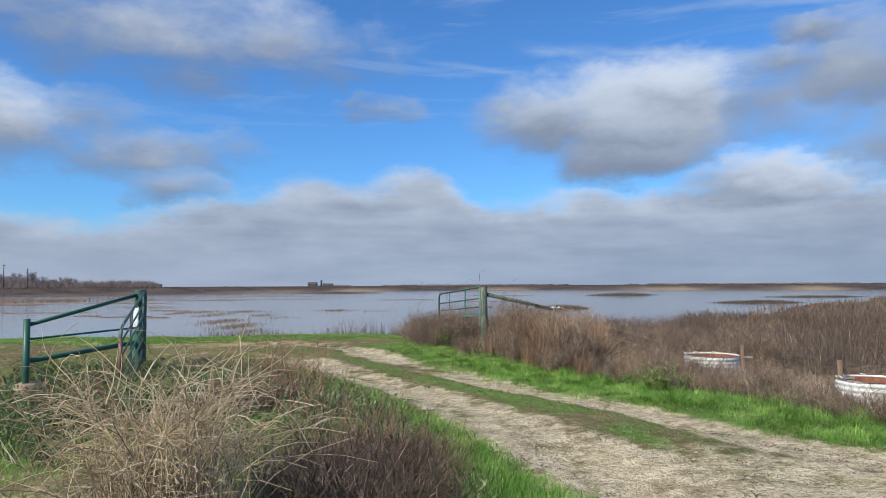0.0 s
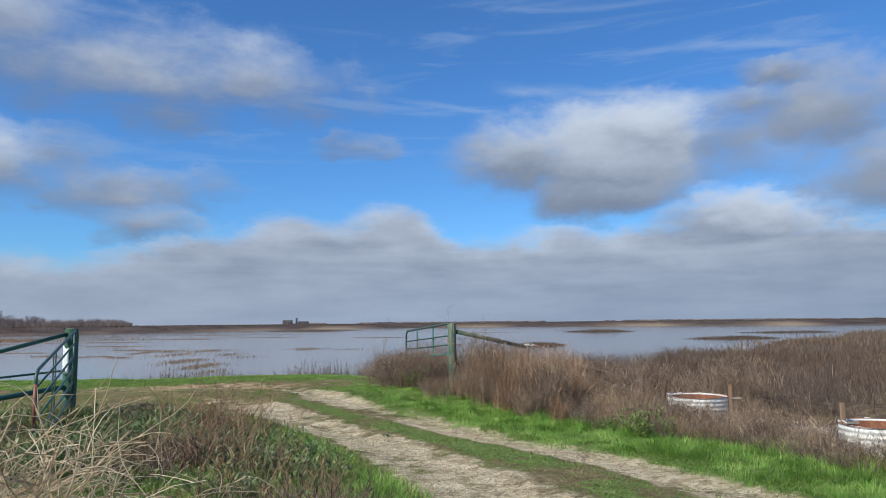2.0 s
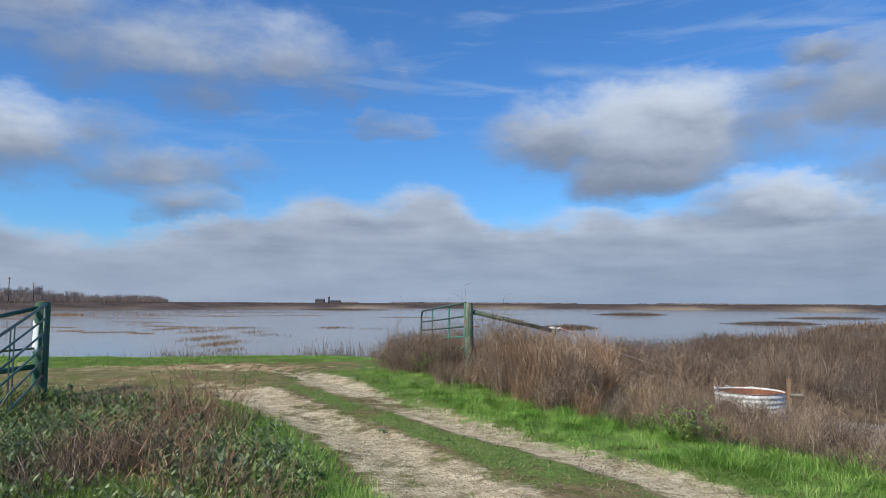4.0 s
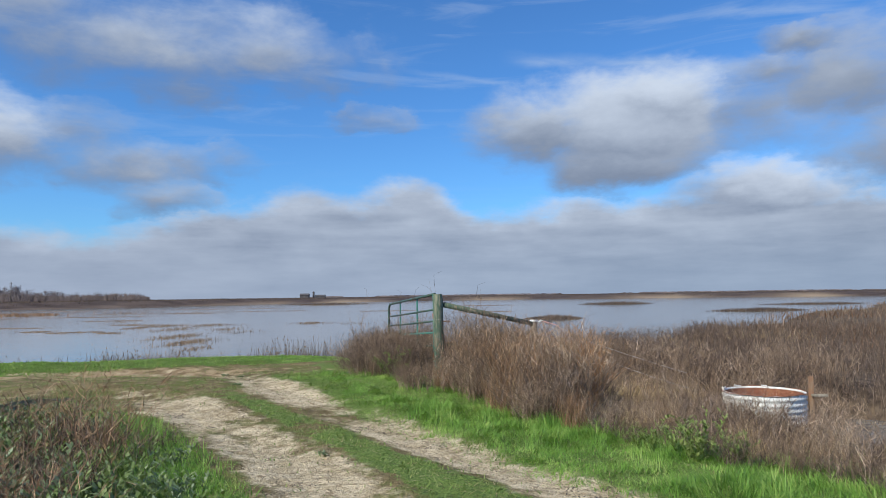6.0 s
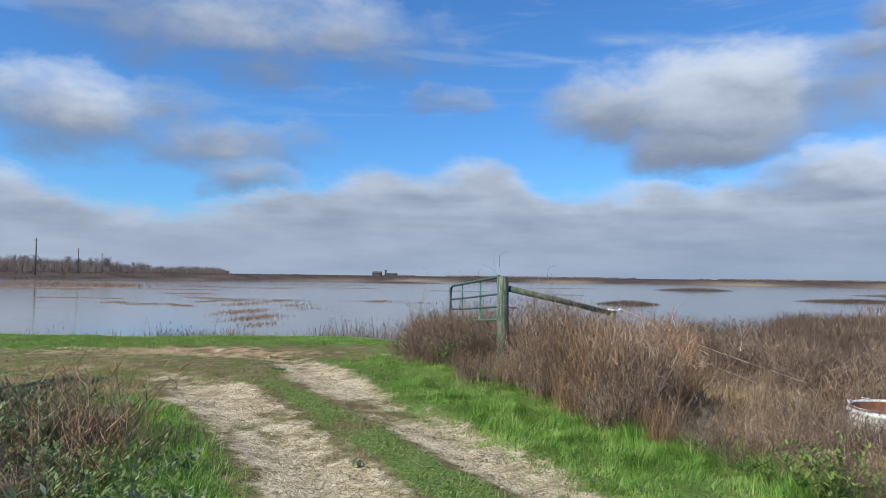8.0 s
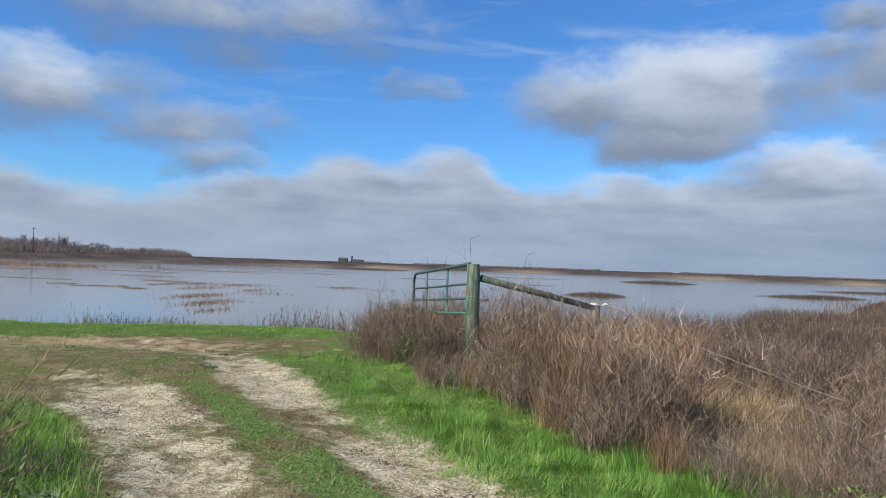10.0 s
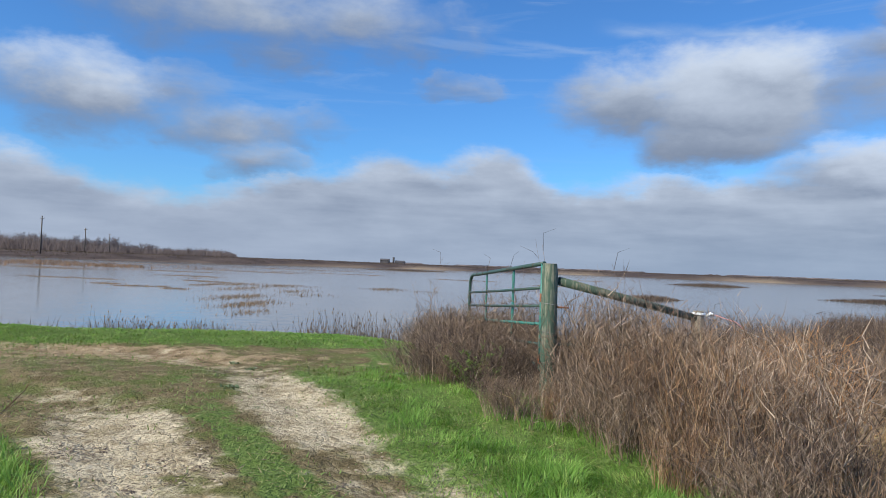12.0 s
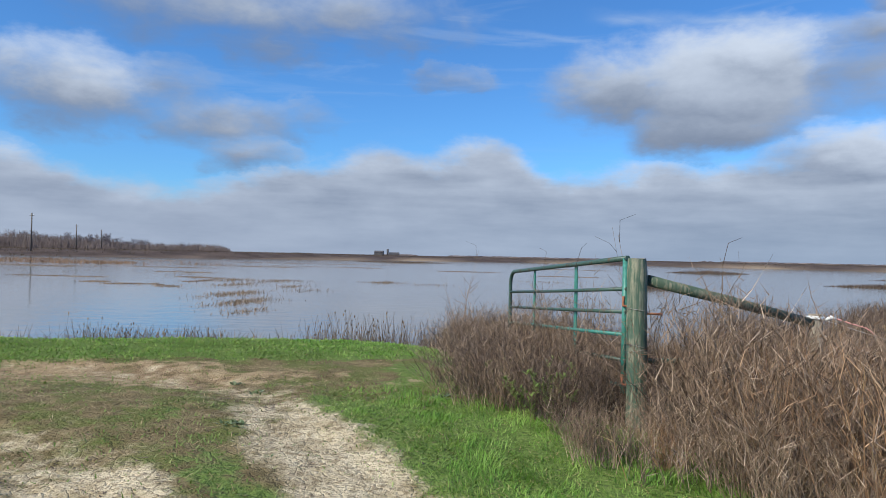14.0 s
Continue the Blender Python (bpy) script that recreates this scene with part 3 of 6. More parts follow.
def build_ground():
    xs, ys = spaced(-6.0, 5.0, 0.062, -4600, 4600), spaced(5.0, 20.0, 0.062, -900, 4700)
    gx, gy = np.meshgrid(xs, ys)
    gz = height(gx, gy)
    masks = growth(gx, gy, gz)
    # the ruts are broken up into crumbs and shallow cracks
    crumbs = 0.5 - np.abs(vnoise(gx, gy, 4.2, 101)) + 0.5 * vnoise(gx, gy, 8.5, 102)
    gz = gz + 0.015 * masks["track"] * crumbs * step(gy, 30, 24)
    nx, ny = len(xs), len(ys)
    verts = np.stack([gx, gy, gz], -1).reshape(-1, 3)
    i = (np.arange(ny - 1)[:, None] * nx + np.arange(nx - 1)).ravel()
    quads = np.stack([i, i + 1, i + nx + 1, i + nx], -1)
    me = bpy.data.meshes.new("ground")
    me.vertices.add(len(verts))
    me.vertices.foreach_set("co", verts.ravel())
    me.loops.add(quads.size)
    me.loops.foreach_set("vertex_index", quads.ravel())
    me.polygons.add(len(quads))
    me.polygons.foreach_set("loop_start", np.arange(len(quads)) * 4)
    me.update()
    me.validate()
    me.shade_smooth()
    me.materials.append(EARTH)
    for name, values in masks.items():
        me.attributes.new(name, "FLOAT", "POINT").data.foreach_set("value", np.asarray(values, np.float32).ravel())
    tagged(new("ground", me), "earth levee with pale rutted track, turf verges and brown marsh flats", "ground", kind="structure")


build_ground()


def build_water():
    me = bpy.data.meshes.new("water")
    xs, ys = np.linspace(-500, 500, 21), np.linspace(-10, 420, 15)
    gx, gy = np.meshgrid(xs, ys)
    v = np.stack([gx, gy, np.full(gx.shape, WATER_Z)], -1).reshape(-1, 3)
    i = (np.arange(14)[:, None] * 21 + np.arange(20)).ravel()
    me.from_pydata(v.tolist(), [], np.stack([i, i + 1, i + 22, i + 21], -1).tolist())
    me.materials.append(WATER)
    tagged(new("water", me), "calm shallow grey-blue flooded pond mirroring the cloudy sky", "water", kind="structure")


build_water()


# ---------------------------------------------------------------- shapes
def tube(points, radii, sides=10, caps=True):
    """Verts and faces of a round bar along points."""
    pts = [Vector(p) for p in points]
    radii = radii if isinstance(radii, (list, tuple)) else [radii] * len(pts)
    verts, faces = [], []
    side = None
    for k, p in enumerate(pts):
        way = (pts[min(k + 1, len(pts) - 1)] - pts[max(k - 1, 0)]).normalized()
        ref = Vector((0, 0, 1)) if abs(way.z) < 0.9 else Vector((1, 0, 0))
        a = way.cross(ref).normalized() if side is None else (side - way * side.dot(way)).normalized()
        side = a
        b = way.cross(a)
        for s in range(sides):
            t = 2 * math.pi * s / sides
            verts.append(tuple(p + (a * math.cos(t) + b * math.sin(t)) * radii[k]))
    for k in range(len(pts) - 1):
        for s in range(sides):
            q = (s + 1) % sides
            faces.append((k * sides + s, k * sides + q, (k + 1) * sides + q, (k + 1) * sides + s))
    if caps:
        faces.append(tuple(range(sides - 1, -1, -1)))
        faces.append(tuple(range((len(pts) - 1) * sides, len(pts) * sides)))
    return verts, faces


def bar(name, points, radii, mat, parent, label="", sides=10):
    v, f = tube(points, radii, sides)
    ob = mesh_object(name, v, f, mat, parent, label)
    for p in ob.data.polygons:
        p.use_smooth = len(p.vertices) == 4
    return ob


def box(bm, x0, x1, y0, y1, z0, z1, bevel=0.0):
    r = bmesh.ops.create_cube(bm, size=1.0, matrix=Matrix.Translation(((x0 + x1) / 2, (y0 + y1) / 2, (z0 + z1) / 2)) @ Matrix.Diagonal((x1 - x0, y1 - y0, z1 - z0, 1)))
    if bevel:
        es = list({e for v in r["verts"] for e in v.link_edges})
        bmesh.ops.bevel(bm, geom=es, offset=bevel, segments=2, affect="EDGES")


def timber(name, h, r, mat, parent, lean=(0.0, 0.0), label="", seed=0):
    """A round post with knots, checks and a worn, chamfered top."""
    rnd = random.Random(seed)
    sides, rows = 20, 16
    verts, faces = [], []
    for k in range(rows + 1):
        t = k / rows
        z = -0.35 + (h + 0.35) * t
        rr = r * (1.05 - 0.05 * t) * (1 + rnd.uniform(-0.018, 0.018))
        if k == rows:
            rr *= 0.9
        for s in range(sides):
            a = 2 * math.pi * s / sides
            w = rr * (1 + 0.02 * math.sin(3 * a + seed) + rnd.uniform(-0.012, 0.012))
            if s in (4, 13):
                w *= 0.95
            verts.append((w * math.cos(a) + lean[0] * max(z, 0), w * math.sin(a) + lean[1] * max(z, 0), z - (0.006 * rnd.random() if k == rows else 0)))
    for k in range(rows):
        for s in range(sides):
            q = (s + 1) % sides
            faces.append((k * sides + s, k * sides + q, (k + 1) * sides + q, (k + 1) * sides + s))
    ob = mesh_object(name, verts, faces, mat, parent, label, smooth=True)
    top = [Vector(verts[rows * sides + s]) for s in range(sides)]
    c = sum(top, Vector()) / sides
    cap_v = [tuple(c + (p - c) * 0.995 + Vector((0, 0, 0.001))) for p in top] + [tuple(c + (p - c) * 0.45 + Vector((0, 0, 0.004 * rnd.random()))) for p in top] + [tuple(c + Vector((0, 0, -0.002)))]
    cap_f = [(s, (s + 1) % sides, sides + (s + 1) % sides, sides + s) for s in range(sides)] + [(sides + s, sides + (s + 1) % sides, 2 * sides) for s in range(sides)]
    mesh_object("end_grain", cap_v, cap_f, END_GRAIN, ob, "sawn weathered end of the post")
    return ob


def ground_z(x, y):
    return float(height(np.array([x]), np.array([y]))[0])


# ---------------------------------------------------------------- right gate, post and brace
RP = (0.77, 16.08, ground_z(0.77, 16.08))
right_post = thing("gate_post", RP, "thick weathered wooden gate post with peeling green paint", "gate post", "gate posts")
timber("post", 1.36 - RP[2], 0.082, POST_WOOD, right_post, (-0.012, 0.0), seed=3)
for z, tilt in ((0.62, 0.06), (0.66, -0.05), (0.36, 0.04), (0.96, -0.03)):
    ring = [(0.089 * math.cos(a) - 0.012 * z, 0.089 * math.sin(a), z + tilt * math.cos(a + tilt * 9) * 0.4) for a in np.linspace(0, 2 * math.pi, 25)]
    bar("wire_loop", ring, 0.0022, WIRE, right_post, "rusty wire wound round the post", 5)
bar("hinge_pin", [(-0.05, 0.07, 0.98), (-0.10, 0.15, 0.98), (-0.10, 0.15, 1.06)], 0.011, RUST, right_post, "rusty bent hinge pin", 8)
bar("hinge_pin", [(-0.05, 0.07, 0.32), (-0.10, 0.15, 0.32), (-0.10, 0.15, 0.40)], 0.011, RUST, right_post, "rusty bent hinge pin", 8)
bar("bolt", [(0.0, 0.0, 0.93), (0.19, -0.03, 0.93)], 0.010, RUST, right_post, "long rusty bolt through the post", 8)


def tube_gate(name, hinge, end, top, bottom, tops, mats, label, uprights):
    """A welded farm gate of round tube: rounded frame, rails, uprights."""
    g = thing(name, (hinge[0], hinge[1], 0.0), label, "gate", "tube gates")
    dx, dy = end[0] - hinge[0], end[1] - hinge[1]
    ztop = lambda t: top[0] + (top[1] - top[0]) * t
    zbot = lambda t: bottom[0] + (bottom[1] - bottom[0]) * t
    at = lambda t, f: (dx * t, dy * t, zbot(t) + (ztop(t) - zbot(t)) * f)
    c = 0.05
    arc = [(1 - c * (1 - math.sin(a)), 1 - 2.6 * c * (1 - math.cos(a))) for a in np.linspace(0, math.pi / 2, 6)]
    path = [at(0.0, 1.0), at(0.3, 1.0), at(0.65, 1.0)] + [at(t, f) for t, f in arc] + [at(1.0, 0.5), at(1.0, 0.0)]
    bar("frame_tube", path, 0.023, mats[0], g, "bent top and end tube", 10)
    bar("hinge_stile", [at(0.012, -0.06), at(0.012, 1.0)], 0.024, mats[1], g, "", 10)
    for k, f in enumerate(tops):
        bar("rail", [at(0.0, f), at(0.5, f - 0.004), at(1.0, f)], 0.0165, mats[2] if k == 2 else mats[0], g, "", 8)
    for t, w in uprights:
        bm = bmesh.new()
        n = Vector((dx, dy, 0)).normalized()
        lo, hi = Vector(at(t, 0.0)), Vector(at(t, 0.985))
        s = Vector((-n.y, n.x, 0))
        vs = []
        for p in (lo, hi):
            for a, b in ((-1, -1), (1, -1), (1, 1), (-1, 1)):
                vs.append(bm.verts.new(p + n * (w * a) + s * (0.008 * b - 0.026)))
        for q in ((0, 1, 5, 4), (1, 2, 6, 5), (2, 3, 7, 6), (3, 0, 4, 7), (0, 3, 2, 1), (4, 5, 6, 7)):
            bm.faces.new([vs[i] for i in q])
        bmesh.ops.bevel(bm, geom=bm.edges[:], offset=0.002, segments=1, affect="EDGES")
        part("upright", bm, mats[1], g, "teal flat steel upright")
    return g


right_gate = tube_gate("tube_gate", (0.70, 16.22), (-0.30, 19.20), (1.36, 1.16), (0.28, 0.10), (0.0, 0.2, 0.4, 0.58, 0.76), (DARK_PIPE, TEAL_PIPE, TEAL_PIPE),
                       "open teal-green tube farm gate, rusty, half hidden in brush", ((0.36, 0.028), (0.74, 0.02)))

P2 = (2.43, 16.75, ground_z(2.43, 16.75))
brace_post = thing("fence_post", P2, "short grey wooden fence post wound with white cord", "fence post", "fence posts")
timber("post", 0.90 - P2[2], 0.062, GREY_WOOD, brace_post, (0.0, 0.0), seed=5)
for z in (0.862, 0.874):
    zz = z - P2[2]
    bar("insulator_cord", [(0.068 * math.cos(a), 0.068 * math.sin(a), zz + 0.004 * math.sin(a * 2)) for a in np.linspace(0, 2 * math.pi, 17)], 0.009, PORCELAIN, brace_post, "white cord wound round the post", 6)
bar("insulator", [(0.07, -0.02, 0.845 - P2[2]), (0.12, -0.035, 0.875 - P2[2]), (0.16, -0.045, 0.865 - P2[2])], [0.009, 0.019, 0.008], PORCELAIN, brace_post, "white porcelain insulator", 10)
brace = thing("brace_rail", (0.77, 16.08, 0.0), "sloping round green-stained brace rail between two posts", "brace rail", "brace rails")
bar("rail", [(0.08, 0.03, 1.18), (0.85, 0.34, 1.005), (1.62, 0.65, 0.82)], [0.046, 0.044, 0.04], SHADED_BRACE_WOOD, brace, "", 14)
low_rail = thing("cross_rail", (0.77, 16.08, 0.0), "thin dark green pipe rail beside the gate post", "rail", "brace rails")
bar("rail", [(0.06, 0.02, 0.52), (0.75, 0.3, 0.50)], 0.02, DARK_PIPE, low_rail, "", 10)
bar("rail", [(0.06, 0.02, 0.14), (0.5, 0.2, 0.12)], 0.035, SHADED_BRACE_WOOD, low_rail, "", 10)

# wires and a pink rope that run on from the short post
fence_wire = thing("fence_wire", P2, "sagging old fence wires running along the ditch", "wire", kind="")
for z0, drop, sag in ((0.87, 0.48, 0.03), (0.74, 0.52, 0.06)):
    a, b = Vector((0, 0, z0 - P2[2])), Vector((1.25, -4.2, z0 - P2[2] - drop))
    bar("strand", [tuple(a + (b - a) * t - Vector((0, 0, sag * 4 * t * (1 - t)))) for t in np.linspace(0, 1, 13)], 0.004, WIRE, fence_wire, "", 5)
rope = thing("rope", P2, "faded pink rope hanging from the insulator", "rope")
bar("strand", [(0.16, -0.045, 0.865 - P2[2]), (0.26, -0.10, 0.83 - P2[2]), (0.36, -0.16, 0.80 - P2[2]), (0.44, -0.22, 0.72 - P2[2])], 0.006, PINK_ROPE, rope, "", 6)

# ---------------------------------------------------------------- left gate, post and brace
LP = (-5.96, 13.62, ground_z(-5.96, 13.62))
left_post = thing("gate_post", LP, "dark green painted gate post wrapped in white sheet", "gate post", "gate posts")
timber("post", 1.34 - LP[2], 0.110, GREEN_POST, left_post, (0.0, 0.0), seed=8)
wrap_v, wrap_f = [], []
for k, z in enumerate(np.linspace(0.58, 1.02, 9)):
    for s in range(15):
        a = math.pi * (0.62 + 0.95 * s / 14)
        r = 0.120 + 0.006 * math.sin(s * 2.1 + k * 1.3)
        wrap_v.append((r * math.cos(a), r * math.sin(a), z - LP[2] + 0.03 * math.sin(s * 0.9)))
for k in range(8):
    for s in range(14):
        wrap_f.append((k * 15 + s, k * 15 + s + 1, (k + 1) * 15 + s + 1, (k + 1) * 15 + s))
wrap = mesh_object("wrapping", wrap_v, wrap_f, WHITE_WRAP, left_post, "torn white sheet tied round the post", True)
wrap.modifiers.new("thick", "SOLIDIFY").thickness = 0.004
left_gate = tube_gate("tube_gate", (-5.84, 13.50), (-4.98, 10.72), (1.30, 0.78), (0.22, -0.32), (0.0, 0.2, 0.4, 0.6, 0.8), (DARK_PIPE, DARK_PIPE, GREEN_PIPE),
                      "open sagging dark green tube farm gate in the weeds", ((0.50, 0.012), (0.56, 0.012)))
bar("tape", [(0.86, -2.78, 0.62), (0.86, -2.78, 0.30), (0.86, -2.78, 0.06)], 0.027, RED_TAPE, left_gate, "faded red tape on the end tube", 10)

EP = (-6.85, 11.45, ground_z(-6.85, 11.45))
end_post = thing("brace_post", EP, "dark green steel pipe post in a concrete footing", "fence post", "fence posts")
bar("post", [(0, 0, -0.2), (0, 0, 0.89 - EP[2])], 0.052, GREEN_PIPE, end_post, "", 16)
bm = bmesh.new()
bmesh.ops.create_cone(bm, cap_ends=True, segments=14, radius1=0.19, radius2=0.235, depth=0.52)
for v in bm.verts:
    v.co += Vector((random.uniform(-0.025, 0.025), random.uniform(-0.025, 0.025), random.uniform(-0.02, 0.02)))
bmesh.ops.translate(bm, verts=bm.verts, vec=(0.06, 0.0, 0.12))
bmesh.ops.bevel(bm, geom=bm.edges[:], offset=0.02, segments=2, affect="EDGES")
part("footing", bm, CONCRETE, end_post, "rough lump of brown concrete", True)
left_rails = thing("brace_rail", (EP[0], EP[1], 0.0), "green pipe rails joining the brace post and gate post", "brace rail", "brace rails")
ax, ay = LP[0] - EP[0], LP[1] - EP[1]
bar("rail", [(ax * 0.03, ay * 0.03, 0.80), (ax * 0.96, ay * 0.96, 1.24)], 0.034, GREEN_PIPE, left_rails, "", 12)
bar("rail", [(ax * 0.02, ay * 0.02, 0.56), (ax * 0.97, ay * 0.97, 0.62)], 0.018, GREEN_PIPE, left_rails, "", 10)
bar("rail", [(ax * 0.02, ay * 0.02, 0.21), (ax * 0.97, ay * 0.97, 0.34)], 0.042, GREEN_PIPE, left_rails, "", 12)


# ---------------------------------------------------------------- corrugated risers in the ditch
def riser(at, r, top, label, stake, turn):
    th = thing("culvert_riser", (at[0], at[1], 0.0), label, "culvert", "culvert risers")
    sides, verts, faces = 64, [], []
    zs = np.linspace(top - 1.5, top, 105)
    for k, z in enumerate(zs):
        rr = r + 0.0095 * math.sin((z - top) * 2 * math.pi / 0.068)
        for s in range(sides):
            a = 2 * math.pi * s / sides
            dent = 0.014 * math.exp(-((a - 3.6) / 0.5) ** 2) * math.exp(-((z - top) / 0.3) ** 2)
            verts.append(((rr - dent) * math.cos(a), (rr - dent) * math.sin(a), z))
    for k in range(len(zs) - 1):
        for s in range(sides):
            q = (s + 1) % sides
            faces.append((k * sides + s, k * sides + q, (k + 1) * sides + q, (k + 1) * sides + s))
    pipe = mesh_object("pipe", verts, faces, GALVANISED, th, "corrugated galvanised pipe wall", True)
    pipe.modifiers.new("thick", "SOLIDIFY").thickness = 0.004
    lv, lf = [], []
    for k, z in enumerate((top - 0.9, top - 0.02)):
        for s in range(sides):
            a = 2 * math.pi * s / sides
            lv.append(((r - 0.022) * math.cos(a), (r - 0.022) * math.sin(a), z))
    for s in range(sides):
        q = (s + 1) % sides
        lf.append((q, s, sides + s, sides + q))
    mesh_object("lining", lv, lf, RUST, th, "rusted inside of the pipe", True)
    ring = [(r * math.cos(a), r * math.sin(a), top + 0.004 * math.sin(5 * a)) for a in np.linspace(0, 2 * math.pi, 49)]
    rim = bar("rim", ring, 0.005, RUST, th, "rusty pipe rim", 6)
    for a0, da in ((1.9, 0.2), (2.5, 0.16), (2.95, 0.2), (1.2, 0.14)):
        ring = [((r - 0.004) * math.cos(a), (r - 0.004) * math.sin(a), top + 0.022 + 0.014 * math.sin(9 * a)) for a in np.linspace(a0, a0 + da, 6)]
        bar("torn_edge", ring, 0.008, GALVANISED, rim, "bent flap of the pipe rim", 6)
    sx, sy, sz = stake
    bm = bmesh.new()
    box(bm, sx - 0.028, sx + 0.028, sy - 0.02, sy + 0.02, top - 1.4, top + sz, 0.006)
    board = part("board", bm, RUSTY_WOOD, th, "rust-stained upright flashboard guide")
    bm = bmesh.new()
    box(bm, sx - 0.01, sx + 0.17, sy - 0.05, sy - 0.02, top - 0.03, top + 0.0, 0.004)
    part("cleat", bm, GREY_WOOD, board, "short wooden cleat")
    th.rotation_euler[2] = radians(turn)
    return th


riser((4.72, 12.95), 0.47, 0.12, "corrugated galvanised culvert riser with rusty rim in brush", (0.475, -0.20, 0.20), -8)
riser((5.52, 9.35), 0.45, 0.15, "second corrugated culvert riser standing in dry brush", (-0.30, 0.26, 0.22), 5)


# ---------------------------------------------------------------- far things
def utility_pole(x, y, top):
    z = ground_z(x, y)
    th = thing("utility_pole", (x, y, z), "tall dark wooden utility pole with a short crossarm", "utility pole", "utility poles")
    bar("pole", [(0, 0, -0.5), (0, 0, top - z)], [0.24, 0.16], POLE_WOOD, th, "", 10)
    arm = bar("crossarm", [(-0.9, 0.3, top - z - 0.7), (0.9, -0.3, top - z - 0.7)], 0.10, POLE_WOOD, th, "", 6)
    for t in (-0.8, 0.8):
        bar("insulator", [(t, -0.33 * t, top - z - 0.62), (t, -0.33 * t, top - z - 0.38)], 0.07, PORCELAIN, arm, "", 6)


for x, y, top in ((-138.5, 200.0, 11.2), (-180.5, 285.0, 11.2), (-214.0, 357.0, 11.2)):
    utility_pole(x, y, top)


def farm(x, y):
    z = ground_z(x, y)
    for k, (dx, w, d, eave, ridge) in enumerate(((-17, 18, 14, 5.5, 9.0), (15, 20, 12, 3.6, 6.0))):
        th = thing("farm_building", (x + dx, y + 4 * k, z), "dark distant farm shed with a pitched roof", "farm building", "farm buildings")
        bm = bmesh.new()
        box(bm, -w / 2, w / 2, -d / 2, d / 2, 0, eave)
        wall = part("wall", bm, FARM_WALL, th)
        bm = bmesh.new()
        vs = [bm.verts.new(p) for p in ((-w / 2 - .6, -d / 2 - .6, eave - .2), (w / 2 + .6, -d / 2 - .6, eave - .2), (w / 2 + .6, d / 2 + .6, eave - .2), (-w / 2 - .6, d / 2 + .6, eave - .2), (-w / 2 - .6, 0, ridge), (w / 2 + .6, 0, ridge))]
        for q in ((0, 1, 5, 4), (3, 4, 5, 2), (0, 4, 3), (1, 2, 5), (0, 3, 2, 1)):
            bm.faces.new([vs[i] for i in q])
        part("roof", bm, FARM_ROOF, th)
        bm = bmesh.new()
        box(bm, -2.2, 2.2, -d / 2 - 0.12, -d / 2 - 0.01, 0, eave * 0.8)
        part("door", bm, FARM_ROOF, wall, "wide sliding shed door")
    th = thing("silo", (x + 1.5, y, z), "slim dark distant farm silo with a domed cap", "silo")
    bar("tower", [(0, 0, 0), (0, 0, 11.0)], 2.1, FARM_WALL, th, "", 16)
    bar("cap", [(0, 0, 11.0), (0, 0, 12.2), (0, 0, 13.2)], [2.5, 2.2, 0.5], FARM_ROOF, th, "", 16)


farm(-274.0, 1500.0)


# ---------------------------------------------------------------- plants, in numpy
def blade_arrays(base, h, w, az, lean, curl, rows=3, face=None, oval=False):
    """Tapering leaf blades. base (n, 3); the rest one value a blade."""
    n = len(base)
    t = np.linspace(0, 1, rows + 1)
    way = np.stack([np.cos(az), np.sin(az), np.zeros(n)], -1)
    face = az + np.pi / 2 if face is None else face
    side = np.stack([np.cos(face), np.sin(face), np.zeros(n)], -1)
    out = (lean[:, None] * t + curl[:, None] * t * t) * h[:, None]
    up = np.sqrt(np.clip(1 - (lean[:, None] * 0.6 + curl[:, None] * t * 0.7) ** 2, 0.15, 1)) * t * h[:, None]
    up = up - np.clip(curl[:, None] - 0.9, 0, 2) * 0.5 * t * t * h[:, None]
    mid = base[:, None, :] + way[:, None, :] * out[:, :, None]
    mid[:, :, 2] += up
    prof = np.sin(np.clip(0.25 + t * 0.9, 0, 1.15) / 1.15 * np.pi) * 0.35 + (1 - t) * 0.65
    if oval:
        prof = np.sin(np.pi * (0.1 + 0.8 * t))
    half = (w[:, None] * prof / 2)[:, :, None] * side[:, None, :]
    pts = np.concatenate([(mid - half)[:, :-1], (mid + half)[:, :-1], mid[:, -1:]], 1)
    per = 2 * rows + 1
    o = (np.arange(n) * per)[:, None]
    quads = np.concatenate([o + np.array([[k, rows + k, rows + k + 1, k + 1]]) for k in range(rows - 1)], 0) if rows > 1 else np.zeros((0, 4), int)
    tris = o + np.array([[rows - 1, 2 * rows - 1, 2 * rows]])
    return pts.reshape(-1, 3), quads, tris


